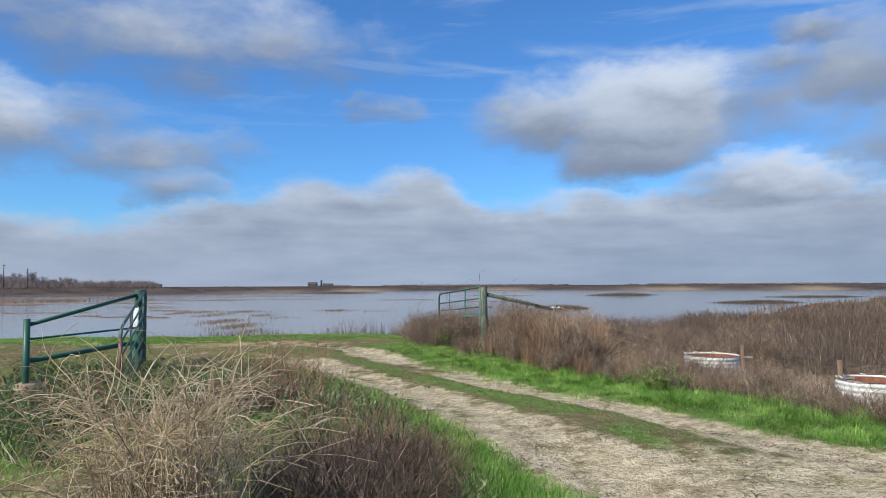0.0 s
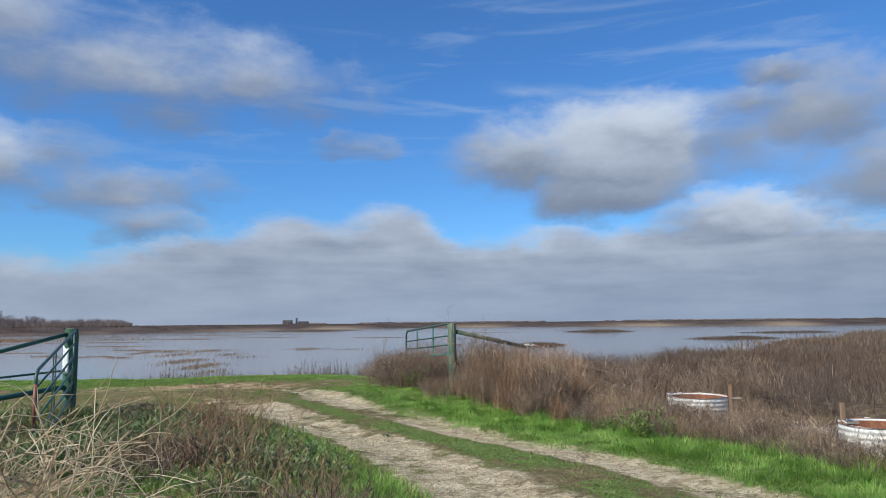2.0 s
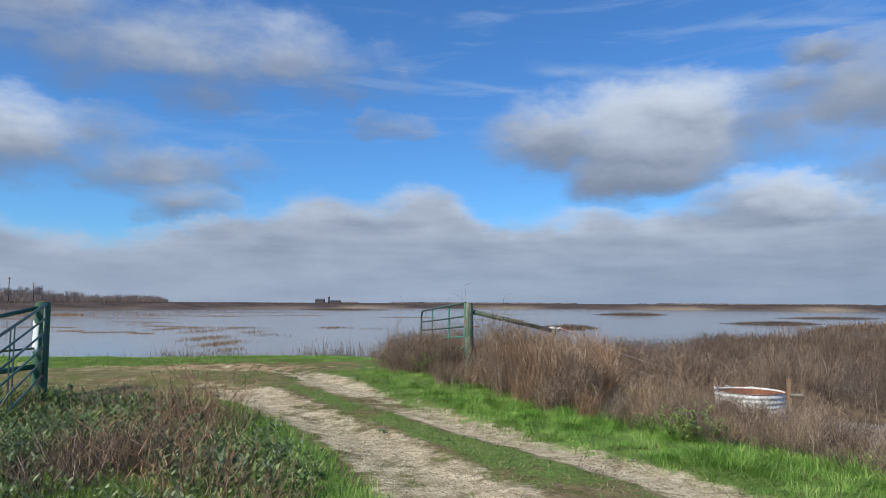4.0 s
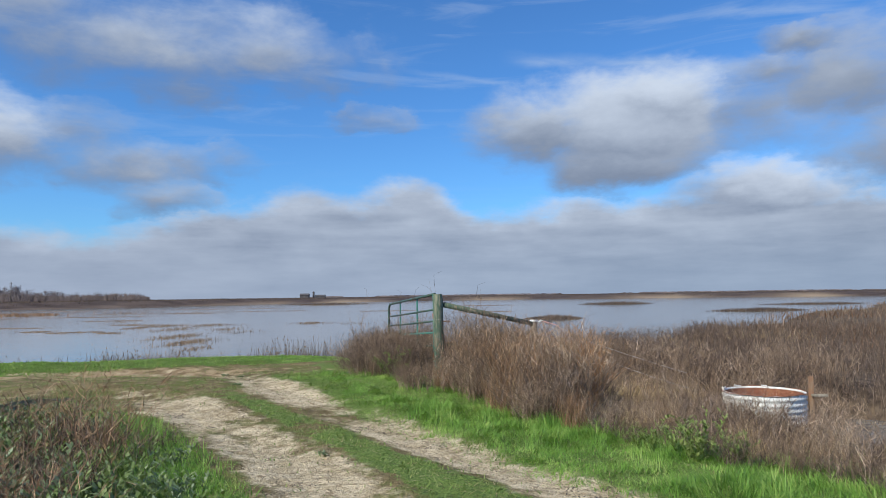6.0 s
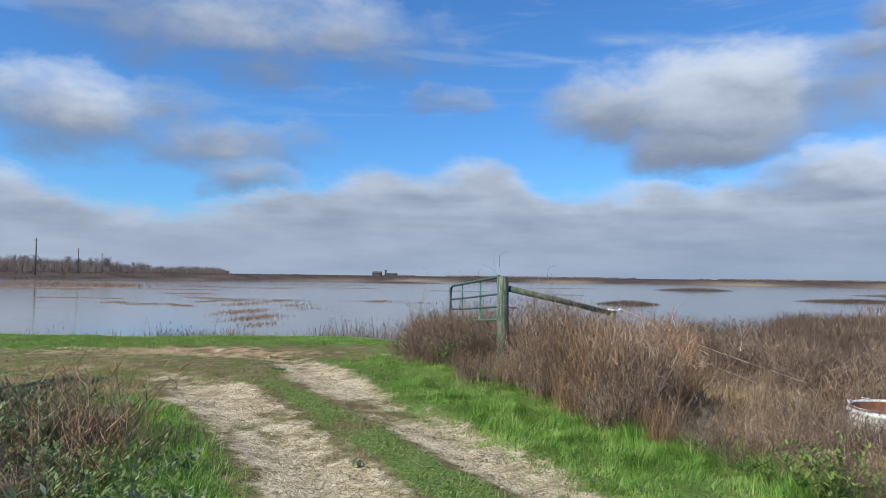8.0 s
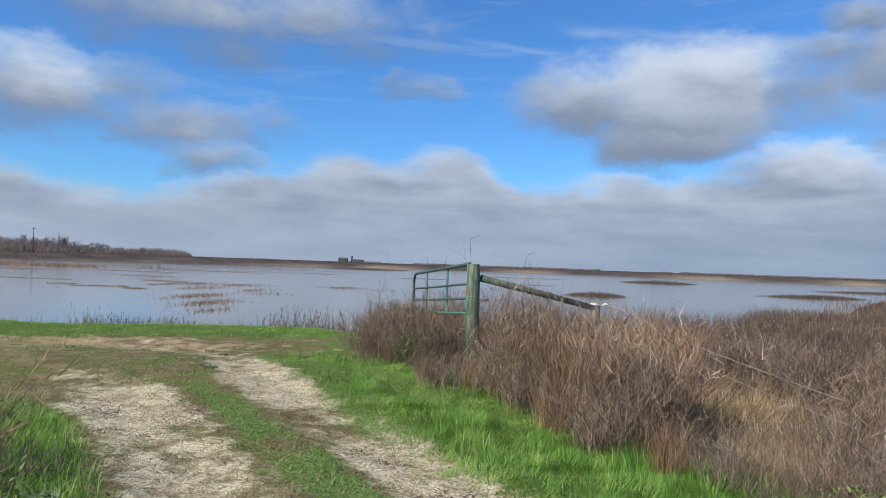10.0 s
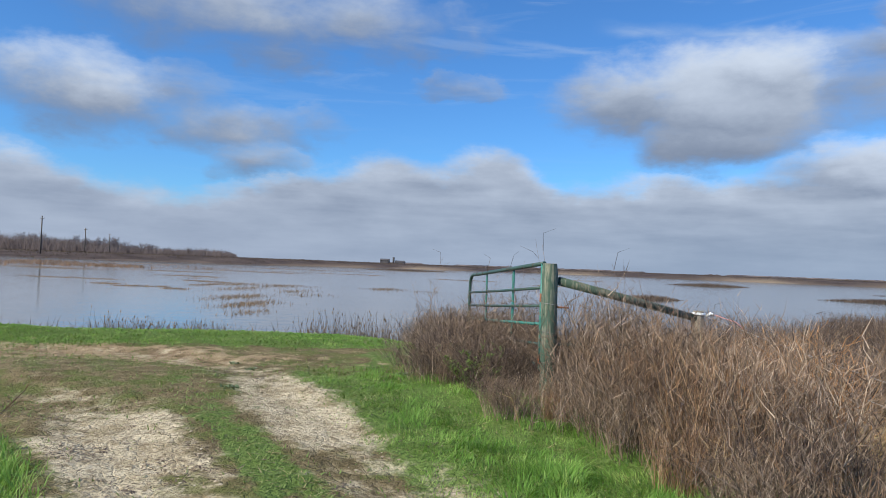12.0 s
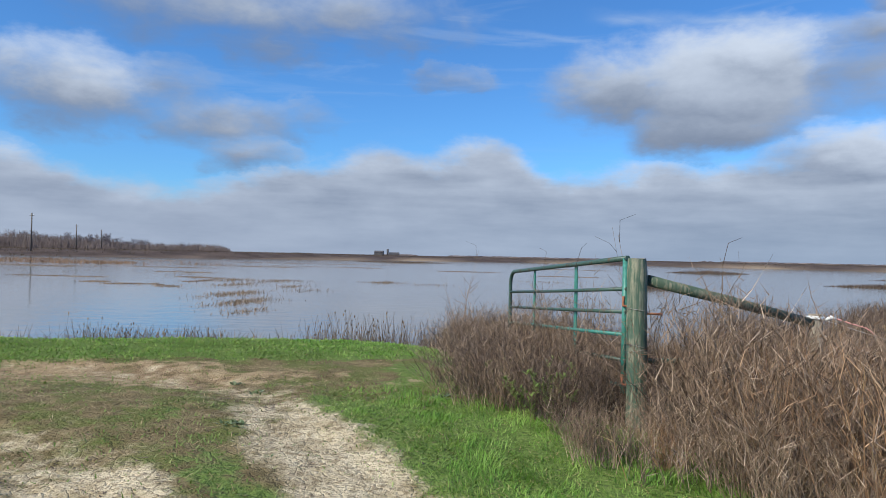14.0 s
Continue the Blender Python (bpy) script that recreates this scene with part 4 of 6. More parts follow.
def twig_arrays(paths, radii):
    """Three-sided stems along paths (n, k, 3) with radii (n, k)."""
    n, k, _ = paths.shape
    way = np.gradient(paths, axis=1)
    way /= np.linalg.norm(way, axis=-1, keepdims=True) + 1e-9
    ref = np.where(np.abs(way[:, :1, 2:]) < 0.9, np.array([[[0, 0, 1.0]]]), np.array([[[1.0, 0, 0]]]))
    a = np.cross(way, np.broadcast_to(ref, way.shape))
    a /= np.linalg.norm(a, axis=-1, keepdims=True) + 1e-9
    b = np.cross(way, a)
    rings = [paths + (a * math.cos(s) + b * math.sin(s)) * radii[:, :, None] for s in (0, 2.094, 4.189)]
    pts = np.stack(rings, 2)
    o = (np.arange(n) * k * 3)[:, None]
    quads = np.concatenate([o + np.array([[j * 3 + s, j * 3 + (s + 1) % 3, (j + 1) * 3 + (s + 1) % 3, (j + 1) * 3 + s]]) for j in range(k - 1) for s in range(3)], 0)
    return pts.reshape(-1, 3), quads, np.zeros((0, 3), int)


def ribbon_arrays(paths, widths):
    """Flat tapering slivers along paths (n, k, 3), with a width each."""
    n, k, _ = paths.shape
    way = paths[:, -1] - paths[:, 0]
    side = np.cross(way, rng.normal(0, 1, (n, 3)))
    side /= np.linalg.norm(side, axis=-1, keepdims=True) + 1e-9
    half = side[:, None, :] * (widths[:, None] * np.linspace(0.5, 0.3, k - 1)[None, :])[:, :, None]
    pts = np.concatenate([paths[:, :-1] - half, paths[:, :-1] + half, paths[:, -1:]], 1)
    o = (np.arange(n) * (2 * k - 1))[:, None]
    quads = np.concatenate([o + np.array([[j, k - 1 + j, k + j, j + 1]]) for j in range(k - 2)], 0) if k > 2 else np.zeros((0, 4), int)
    tris = o + np.array([[k - 2, 2 * k - 3, 2 * k - 2]])
    return pts.reshape(-1, 3), quads, tris


def arrays_mesh(name, sets, mat):
    vs, qs, ts, o = [], [], [], 0
    for v, q, t in sets:
        vs.append(v)
        qs.append(q + o)
        ts.append(t + o)
        o += len(v)
    v, q, t = np.concatenate(vs), np.concatenate(qs), np.concatenate(ts)
    me = bpy.data.meshes.new(name)
    me.vertices.add(len(v))
    me.vertices.foreach_set("co", v.astype(np.float32).ravel())
    loops = np.concatenate([q.ravel(), t.ravel()]).astype(np.int32)
    me.loops.add(len(loops))
    me.loops.foreach_set("vertex_index", loops)
    me.polygons.add(len(q) + len(t))
    me.polygons.foreach_set("loop_start", np.concatenate([np.arange(len(q)) * 4, len(q) * 4 + np.arange(len(t)) * 3]).astype(np.int32))
    me.update()
    me.validate()
    me.materials.append(mat)
    return me


def on_ground(x, y, sink=0.01):
    return np.stack([x, y, height(x, y) - sink], -1)


def scatter(n, x0, x1, y0, y1, chance):
    """Random places in a rectangle, kept by a chance between 0 and 1."""
    x, y = rng.uniform(x0, x1, n), rng.uniform(y0, y1, n)
    keep = rng.random(n) < chance(x, y)
    return x[keep], y[keep]


def stems(n, spread, h, r, lean=0.45, wander=0.05, k=5, base=None, upright=1.0):
    """Stems that rise and fan out from a foot."""
    a = rng.uniform(0, 2 * np.pi, n)
    rad = spread * np.sqrt(rng.random(n))
    foot = np.stack([rad * np.cos(a), rad * np.sin(a), np.full(n, -0.03)], -1) if base is None else base
    hh = h * rng.uniform(0.55, 1.1, n)
    out = rng.normal(0, lean, (n, 2)) + 0.5 * lean * np.stack([np.cos(a), np.sin(a)], -1) * (rad / max(spread, 1e-3))[:, None] if base is None else rng.normal(0, lean, (n, 2))
    out = np.clip(out, -0.85, 0.85)
    t = np.linspace(0, 1, k)
    p = np.zeros((n, k, 3))
    p[:, :, :2] = foot[:, None, :2] + out[:, None, :] * (t ** 1.3)[None, :, None] * hh[:, None, None]
    p[:, :, 2] = foot[:, 2:3] + t * hh[:, None] * upright * np.clip(1 - 0.25 * np.linalg.norm(out, axis=-1), 0.35, 1)[:, None]
    p[:, 1:] += np.cumsum(rng.normal(0, wander, (n, k - 1, 3)), 1) * np.array([1, 1, 0.5]) * hh[:, None, None] * 0.5
    rr = r * rng.uniform(0.6, 1.3, n)[:, None] * (1 - 0.75 * t)[None, :]
    return p, rr


def side_twigs(paths, n, length, r, lift=0.4, k=3, low=0.3):
    """Twigs that start along given stems."""
    m, kk, _ = paths.shape
    i = rng.integers(0, m, n)
    f = rng.uniform(low, 0.98, n) * (kk - 1)
    j = np.minimum(f.astype(int), kk - 2)
    s = paths[i, j] + (paths[i, j + 1] - paths[i, j]) * (f - j)[:, None]
    way = rng.normal(0, 1, (n, 3))
    way[:, 2] = np.abs(way[:, 2]) * 0.6 + lift
    way /= np.linalg.norm(way, axis=-1, keepdims=True)
    ll = length * rng.uniform(0.4, 1.2, n)
    t = np.linspace(0, 1, k)
    p = s[:, None, :] + way[:, None, :] * (t[None, :] * ll[:, None])[:, :, None]
    p[:, 1:] += rng.normal(0, 0.09, (n, k - 1, 3)) * ll[:, None, None]
    return p, (r * rng.uniform(0.6, 1.2, n))[:, None] * (1 - 0.6 * t)[None, :]


def leaves_on(paths, n, length, width, low=0.15):
    """Small leaves along given stems."""
    m, kk, _ = paths.shape
    i = rng.integers(0, m, n)
    f = rng.uniform(low, 1, n) * (kk - 1)
    j = np.minimum(f.astype(int), kk - 2)
    s = paths[i, j] + (paths[i, j + 1] - paths[i, j]) * (f - j)[:, None]
    az = rng.uniform(0, 2 * np.pi, n)
    l = length * rng.uniform(0.5, 1.3, n)
    return blade_arrays(s, l, width * l / length, az, rng.uniform(0.5, 1.1, n), rng.uniform(0, 0.6, n), 2, None, True)


def plant(name, label, category, pieces, group=""):
    """A thing at the origin from (part name, mesh, label) pieces."""
    th = thing(name, (0, 0, 0), label, category, group)
    for pn, me, pl in pieces:
        ob = new(pn, me)
        ob.parent = th
        if pn != "trunk":
            ob["kind"] = "stuff"
        if pl:
            ob["label"] = pl
    return th


def set_down(ob, x, y, turn=0.0, size=1.0, sink=0.0, tilt=0.0):
    """Stands a plant on the ground."""
    ob.matrix_basis = Matrix.Translation((x, y, ground_z(x, y) - sink)) @ Euler((radians(tilt), 0, radians(turn))).to_matrix().to_4x4() @ Matrix.Scale(size, 4)


def copies(first, spots):
    """The first one set down, and copies of it at the other spots (x, y, turn, size)."""
    for k, (x, y, turn, size) in enumerate(spots):
        ob = first if k == 0 else copy_thing(first, Matrix.Identity(4))
        set_down(ob, x, y, turn, size, 0.02)


# ---- brush: five kinds of bush
def brown_bush(mat, twig_mat, n, h, spread, label, lean=0.32, twigs=420, group="brush beside the ditch", width=0.005, name="bush"):
    p, r = stems(n, spread, h, 0.0028, lean, 0.06, 4)
    q, s = side_twigs(p, twigs, 0.30 * h, 0.0021, 0.9, 3, 0.25)
    q2, s2 = side_twigs(q, int(twigs * 1.4), 0.12 * h, 0.0016, 0.6, 2, 0.2)
    fine = [ribbon_arrays(q, np.full(len(q), width)), ribbon_arrays(q2, np.full(len(q2), width * 0.8))]
    return plant(name, label, name.replace("_", " "), [("brushwood", arrays_mesh("brushwood", [ribbon_arrays(p, 2.4 * r[:, 0])], mat), ""), ("twigwork", arrays_mesh("twigwork", fine, twig_mat), "fine bare twigs")], group)


def grassy_bush(mat, n, h, spread, label, lean=0.25, group="brush beside the ditch", name="bush"):
    p, r = stems(n, spread, h, 0.0026, lean, 0.05, 4)
    a = rng.uniform(0, 2 * np.pi, n)
    rad = spread * np.sqrt(rng.random(n))
    base = np.stack([rad * np.cos(a), rad * np.sin(a), np.full(len(a), -0.03)], -1)
    b = blade_arrays(base, h * rng.uniform(0.4, 1.0, n), np.full(n, 0.006), rng.uniform(0, 6.28, n), rng.uniform(0.05, 0.4, n), rng.uniform(0, 0.5, n), 3)
    q, s = side_twigs(p, int(n * 1.6), 0.2 * h, 0.0016, 0.7, 3, 0.45)
    return plant(name, label, name.replace("_", " "), [("brushwood", arrays_mesh("brushwood", [ribbon_arrays(p, np.full(len(p), 0.0055)), ribbon_arrays(q, np.full(len(q), 0.0045))], mat), ""), ("dry_foliage", arrays_mesh("dry_foliage", [b], mat), "thin dry blades")], group)


BUSHES = [
    brown_bush(TWIG, TWIG, 110, 0.90, 0.34, "tangled bare brown bush beside the ditch", 0.24, 620),
    brown_bush(DARK_TWIG, DARK_TWIG, 100, 0.78, 0.38, "dense dark brown bare bush beside the ditch", 0.34, 600),
    grassy_bush(RUSSET, 150, 0.98, 0.30, "tall russet dry grass clump near the gate post", 0.22),
    brown_bush(TWIG, DARK_TWIG, 100, 0.66, 0.42, "low spreading grey-brown twiggy bush", 0.42, 620),
    grassy_bush(STRAW, 110, 0.60, 0.30, "pale straw-coloured dry grass clump", 0.45),
]


def brush_thick(x, y):
    """How thick the brush stands, 0 to 1."""
    d = bank(x, y)
    t = np.where((y > 12.4) & (d < 2.0), 1.0, np.where(d < 1.4, 0.75, 0.12))
    t = np.where(y > 16.3, np.where(d < 2.5, 1.0, 0.08), t)
    t = np.where((y > 11.0) & (y < 15.2) & (d > 1.15) & (d < 5.0), 0.07, t)
    t = np.where((y > 10.2) & (y < 12.6), t * 0.55, t)
    t = np.where((x > 0.319 * y - 1.6) & (y > 12.2) & (y < 17.0), 0.05, t)
    t = np.where((x > 2.4 + 0.29 * (y - 13.55)) & (y > 12.75) & (y < 19.5) & (x < 5.6), 0.004, t)
    t = t * (d > -0.05 + 0.28 * vnoise(x, y, 1.2, 21)) * (d < 7.0)
    for cx, cy, r in ((4.82, 13.0, 0.6), (5.52, 9.35, 0.6), (0.72, 15.9, 0.5)):
        t = t * (np.hypot(x - cx, y - cy) > r)
    t = np.where(x < -0.05 - 0.25 * (y - 16.5), 0.0, t)
    t = t * (1 - blob(x, y, 6.2, 13.8, 0.9, 2.2)) * np.where((x > 4.1) & (y > 9.9) & (y < 12.1), 0.2, 1.0)
    return np.where((shore(x, y) > 2.0) & (x > -0.3), 0, t)


def brush_tall(x, y):
    """How tall it grows, as a share of its full height."""
    d = bank(x, y)
    t = np.where(y < 12.2, np.where(d < 1.6, 0.58, 0.75), 1.02)
    return t * (0.94 + 0.28 * vnoise(x, y, 0.9, 25)) * np.where(d < 0.35, 0.7, 1.0) * np.where((y > 15.0) & (x < 1.2) & (d < 0.8), 0.72, 1.0) * np.where((y > 16.2) & (x < 0.6), 0.95, 1.0) * np.where((y > 13.2) & (y < 16.4) & (d > 0.35), 1.1, 1.0)


def brush_spots(wanted=270):
    """Places for the bushes by kind, along the ditch side."""
    spots = [[], [], [], [], []]
    taken = np.zeros((0, 2))
    for _ in range(9000):
        x, y = rng.uniform(-1.8, 8.0), rng.uniform(6.5, 23.0)
        if rng.random() > float(brush_thick(x, y)):
            continue
        if len(taken) and np.min(np.hypot(taken[:, 0] - x, taken[:, 1] - y)) < 0.27:
            continue
        taken = np.vstack([taken, (x, y)])
        d, u = float(bank(x, y)), rng.random()
        if 12.2 < y < 15.6 and d < 1.9:
            kind = 2 if u < 0.16 else 0 if u < 0.62 else 3 if u < 0.8 else 1
        elif y > 15.6:
            kind = 0 if u < 0.4 else 3 if u < 0.75 else 1
        else:
            kind = 3 if u < 0.4 else 1 if u < 0.7 else 0 if u < 0.85 else 4
        spots[kind].append((x, y, rng.uniform(0, 360), rng.uniform(0.85, 1.2) * float(brush_tall(x, y))))
        if len(taken) >= wanted:
            break
    return spots


spots_by_kind = brush_spots(235)
spots_by_kind[2] += [(2.2, 16.1, 0, 0.98), (2.6, 16.2, 70, 0.98), (2.0, 15.8, 120, 1.0), (2.8, 15.9, 200, 1.0), (2.4, 15.6, 310, 1.0), (2.9, 16.4, 33, 0.95)]
spots_by_kind[3] += [(-0.5, 16.75, 0, 0.75), (-0.2, 17.1, 50, 1.05), (-0.75, 17.2, 100, 0.75), (-0.35, 17.8, 150, 1.15), (-0.85, 17.9, 200, 0.85), (4.2, 12.3, 0, 0.86), (4.6, 12.25, 90, 0.78), (5.0, 12.35, 180, 0.82), (4.0, 12.65, 270, 0.9), (4.35, 11.8, 45, 0.75), (3.85, 12.2, 200, 0.85), (4.75, 11.9, 20, 0.7), (5.0, 8.75, 10, 0.42), (5.4, 8.7, 100, 0.4), (4.85, 9.1, 190, 0.5)]
spots_by_kind[1] += [(-0.05, 17.6, 250, 1.05), (-0.5, 18.4, 300, 0.95), (0.35, 16.2, 20, 0.85), (0.05, 16.2, 60, 0.66), (0.15, 16.5, 30, 0.9), (0.42, 16.5, 140, 0.85), (-0.15, 16.95, 260, 0.9), (0.1, 17.3, 10, 0.95), (4.35, 12.45, 10, 0.8), (4.6, 12.35, 130, 0.74), (4.15, 12.75, 70, 0.85), (4.95, 8.95, 0, 0.42)]
spots_by_kind[0] += [(-0.6, 17.05, 0, 0.5), (-0.25, 16.5, 50, 0.62), (0.0, 16.9, 250, 0.95), (2.9, 12.5, 15, 0.5), (3.15, 12.25, 75, 0.46), (3.4, 12.0, 165, 0.45), (0.1, 16.75, 80, 0.8), (0.35, 16.6, 160, 0.75), (0.3, 17.1, 300, 0.85), (1.5, 14.6, 20, 1.05), (1.85, 15.0, 110, 1.08), (1.35, 15.2, 220, 1.0), (2.1, 14.6, 300, 1.05)]
for first, spots in zip(BUSHES, spots_by_kind):
    copies(first, spots)


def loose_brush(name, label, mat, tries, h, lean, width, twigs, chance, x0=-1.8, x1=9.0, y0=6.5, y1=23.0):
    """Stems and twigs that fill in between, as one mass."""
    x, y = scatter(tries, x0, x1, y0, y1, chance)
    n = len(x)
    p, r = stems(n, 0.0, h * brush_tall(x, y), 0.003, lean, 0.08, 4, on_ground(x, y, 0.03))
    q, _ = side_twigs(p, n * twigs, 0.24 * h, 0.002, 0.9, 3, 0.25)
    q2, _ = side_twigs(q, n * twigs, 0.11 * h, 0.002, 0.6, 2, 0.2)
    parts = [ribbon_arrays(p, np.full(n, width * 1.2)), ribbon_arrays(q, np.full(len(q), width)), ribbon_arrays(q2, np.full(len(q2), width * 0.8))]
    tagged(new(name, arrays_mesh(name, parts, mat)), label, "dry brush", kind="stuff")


loose_brush("loose_brush", "tangled grey-brown dry twigs filling the brush", TWIG, 36000, 0.88, 0.24, 0.0036, 4, lambda x, y: brush_thick(x, y) * (0.4 + 0.6 * step(vnoise(x, y, 0.9, 22), -0.4, 0.4)))
loose_brush("dark_loose_brush", "shorter dark twigs low in the brush", DARK_TWIG, 28000, 0.62, 0.36, 0.005, 4, brush_thick)
loose_brush("pale_stalks", "pale dry stalks leaning through the brush", STRAW, 6000, 0.84, 0.24, 0.004, 2, lambda x, y: brush_thick(x, y) * step(vnoise(x, y, 0.7, 23), -0.3, 0.5))
loose_brush("russet_stalks", "russet dry stems in the brush by the ditch", RUSSET, 7000, 0.95, 0.22, 0.004, 4, lambda x, y: brush_thick(x, y) * step(np.hypot((x - 2.6) / 1.5, (y - 13.9) / 2.0), 1.2, 0.6))

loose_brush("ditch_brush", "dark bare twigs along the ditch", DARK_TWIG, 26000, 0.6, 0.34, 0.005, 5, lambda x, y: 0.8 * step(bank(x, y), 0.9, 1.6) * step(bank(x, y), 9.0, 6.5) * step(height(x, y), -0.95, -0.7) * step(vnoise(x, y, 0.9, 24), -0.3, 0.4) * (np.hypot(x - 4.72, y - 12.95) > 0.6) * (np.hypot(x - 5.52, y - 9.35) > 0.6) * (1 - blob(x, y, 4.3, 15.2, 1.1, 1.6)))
loose_brush("ditch_stalks", "rust-brown dry stalks along the ditch", TWIG, 12000, 0.7, 0.3, 0.0045, 4, lambda x, y: 0.8 * step(bank(x, y), 0.5, 1.2) * step(bank(x, y), 7.0, 5.0) * step(height(x, y), -0.95, -0.7) * step(vnoise(x, y, 1.1, 26), -0.2, 0.4) * (np.hypot(x - 4.72, y - 12.95) > 0.6) * (np.hypot(x - 5.52, y - 9.35) > 0.6) * (1 - blob(x, y, 4.3, 15.2, 1.1, 1.6)))


# ---- green grass on the verges
def verge_grass():
    def right(x, y):
        d = bank(x, y)
        return step(d, -1.75, -1.2) * step(d, 0.7, 0.1) * step(y, 17.6, 16.2) * (0.55 + 0.45 * step(vnoise(x, y, 1.5, 31), -0.6, 0.2))
    x, y = scatter(330000, -2.0, 6.5, 5.0, 18.0, right)
    d = bank(x, y)
    n = len(x)
    h = rng.uniform(0.07, 0.205, n) * (0.4 + 0.6 * step(d, -1.8, -0.7)) * (0.62 + 0.35 * vnoise(x, y, 1.3, 33) + 0.55 * step(vnoise(x, y, 3.2, 34), 0.0, 0.5)) * (0.85 + 0.4 * vnoise(x, y, 6.5, 38)) * (1.0 - 0.5 * step(y, 13.0, 15.5))
    a = blade_arrays(on_ground(x, y), h, rng.uniform(0.005, 0.010, n), 5.0 * vnoise(x, y, 2.5, 39) + rng.normal(0, 0.9, n), rng.uniform(0.05, 0.75, n), rng.uniform(0.1, 1.0, n), 2)

    def left(x, y):
        dl, _ = near_line(x, y, LEFT_RUT)
        inside = (x < rut_x(y, LEFT_RUT))
        return step(dl, 0.5, 0.8) * np.maximum(np.maximum(0.10 + 0.90 * step(dl, 1.5, 1.0), 0.55 * step(x, -3.8, -2.8) * step(y, 10.4, 9.2)) * step(dl, 4.5, 2.5), 0.6 * step(y, 10.0, 9.0) * step(x, -6.5, -5.5)) * inside * step(y, 14.0, 12.5) * (1 - 0.9 * blob(x, y, -3.3, 5.2, 1.3, 1.1)) * (0.35 + 0.65 * step(vnoise(x, y, 1.2, 35), -0.4, 0.3))
    x, y = scatter(260000, -6.5, 1.5, 3.0, 14.0, left)
    n = len(x)
    h = rng.uniform(0.05, 0.165, n) * (0.8 + 0.35 * vnoise(x, y, 1.1, 36)) * np.where((y < 7.8) & (x < -1.2), 0.6, 1.0)
    b = blade_arrays(on_ground(x, y), h, rng.uniform(0.006, 0.011, n), rng.uniform(0, 6.28, n), rng.uniform(0.05, 0.5, n), rng.uniform(0.1, 0.9, n), 2)

    def strip(x, y):
        s = shore(x, y)
        return step(s, -2.5, -1.7) * step(s, 1.0, 0.3) * (0.5 + 0.5 * step(vnoise(x, y, 0.8, 37), -0.5, 0.2)) * step(x, 2.5, 1.0)
    x, y = scatter(210000, -22.0, 2.5, 15.5, 24.0, strip)
    n = len(x)
    h = rng.uniform(0.02, 0.065, n)
    c = blade_arrays(on_ground(x, y), h, rng.uniform(0.012, 0.022, n), rng.uniform(0, 6.28, n), rng.uniform(0.3, 0.9, n), rng.uniform(0.1, 0.9, n), 2)
    ob = new("grass", arrays_mesh("grass", [a, b, c], GRASS))
    tagged(ob, "bright green fresh grass along the track verges", "grass", kind="stuff")


verge_grass()


def short_grass():
    def middle(x, y):
        g = growth(x, y, None)
        return np.clip(0.75 * g["turf"] * (1 - g["track"]) + 0.09 * (1 - g["track"]) + 0.16 * step(vnoise(x, y, 1.1, 44), 0.1, 0.6) * step(y, 9, 13) + 0.02, 0, 1) * (bank(x, y) < -0.6) * (shore(x, y) < 0) * (0.35 + 0.65 * step(vnoise(x, y, 1.7, 41), -0.5, 0.4))
    x, y = scatter(330000, -9.0, 4.5, 4.5, 21.0, middle)
    n = len(x)
    h = rng.uniform(0.018, 0.05, n)
    a = blade_arrays(on_ground(x, y, 0.004), h, rng.uniform(0.007, 0.016, n), rng.uniform(0, 6.28, n), rng.uniform(0.4, 1.1, n), rng.uniform(0.1, 0.9, n), 2)
    tagged(new("short_grass", arrays_mesh("short_grass", [a], SHORT_GRASS)), "short trodden olive grass between the wheel ruts", "grass", kind="stuff")

    def dead(x, y):
        g = growth(x, y, None)
        return np.clip(0.5 * (1 - g["track"]) * (1 - 0.6 * g["turf"]) + 0.05, 0, 1) * (bank(x, y) < 0.0) * (shore(x, y) < 0.5)
    x, y = scatter(90000, -10.0, 5.0, 4.0, 21.0, dead)
    n = len(x)
    a = blade_arrays(on_ground(x, y, 0.002), rng.uniform(0.02, 0.07, n), rng.uniform(0.003, 0.006, n), rng.uniform(0, 6.28, n), rng.uniform(1.0, 1.6, n), rng.uniform(0.6, 1.4, n), 2)
    tagged(new("dead_grass", arrays_mesh("dead_grass", [a], STRAW)), "thin dead straw litter lying on the earth", "dry grass", kind="stuff")


    # brown flecks, partly dead leaves, partly standing in for shadows between clods
    def crumbs(x, y):
        g = growth(x, y, None)
        return (0.15 + 0.85 * g["track"]) * step(vnoise(x, y, 4.5, 45) + 0.5 * vnoise(x, y, 1.4, 46), 0.15, 0.6) * (bank(x, y) < -0.5) * (shore(x, y) < -1)
    x, y = scatter(170000, -8.0, 4.5, 4.5, 19.0, crumbs)
    n = len(x)
    a = blade_arrays(on_ground(x, y, 0.002), rng.uniform(0.012, 0.035, n), rng.uniform(0.008, 0.02, n), rng.uniform(0, 6.28, n), rng.uniform(0.9, 1.6, n), rng.uniform(0.3, 1.2, n), 2)
    tagged(new("dead_leaves", arrays_mesh("dead_leaves", [a], REED)), "small brown dead leaves, roots and dark flecks for clod shade on the track", "leaf litter", kind="stuff")


short_grass()


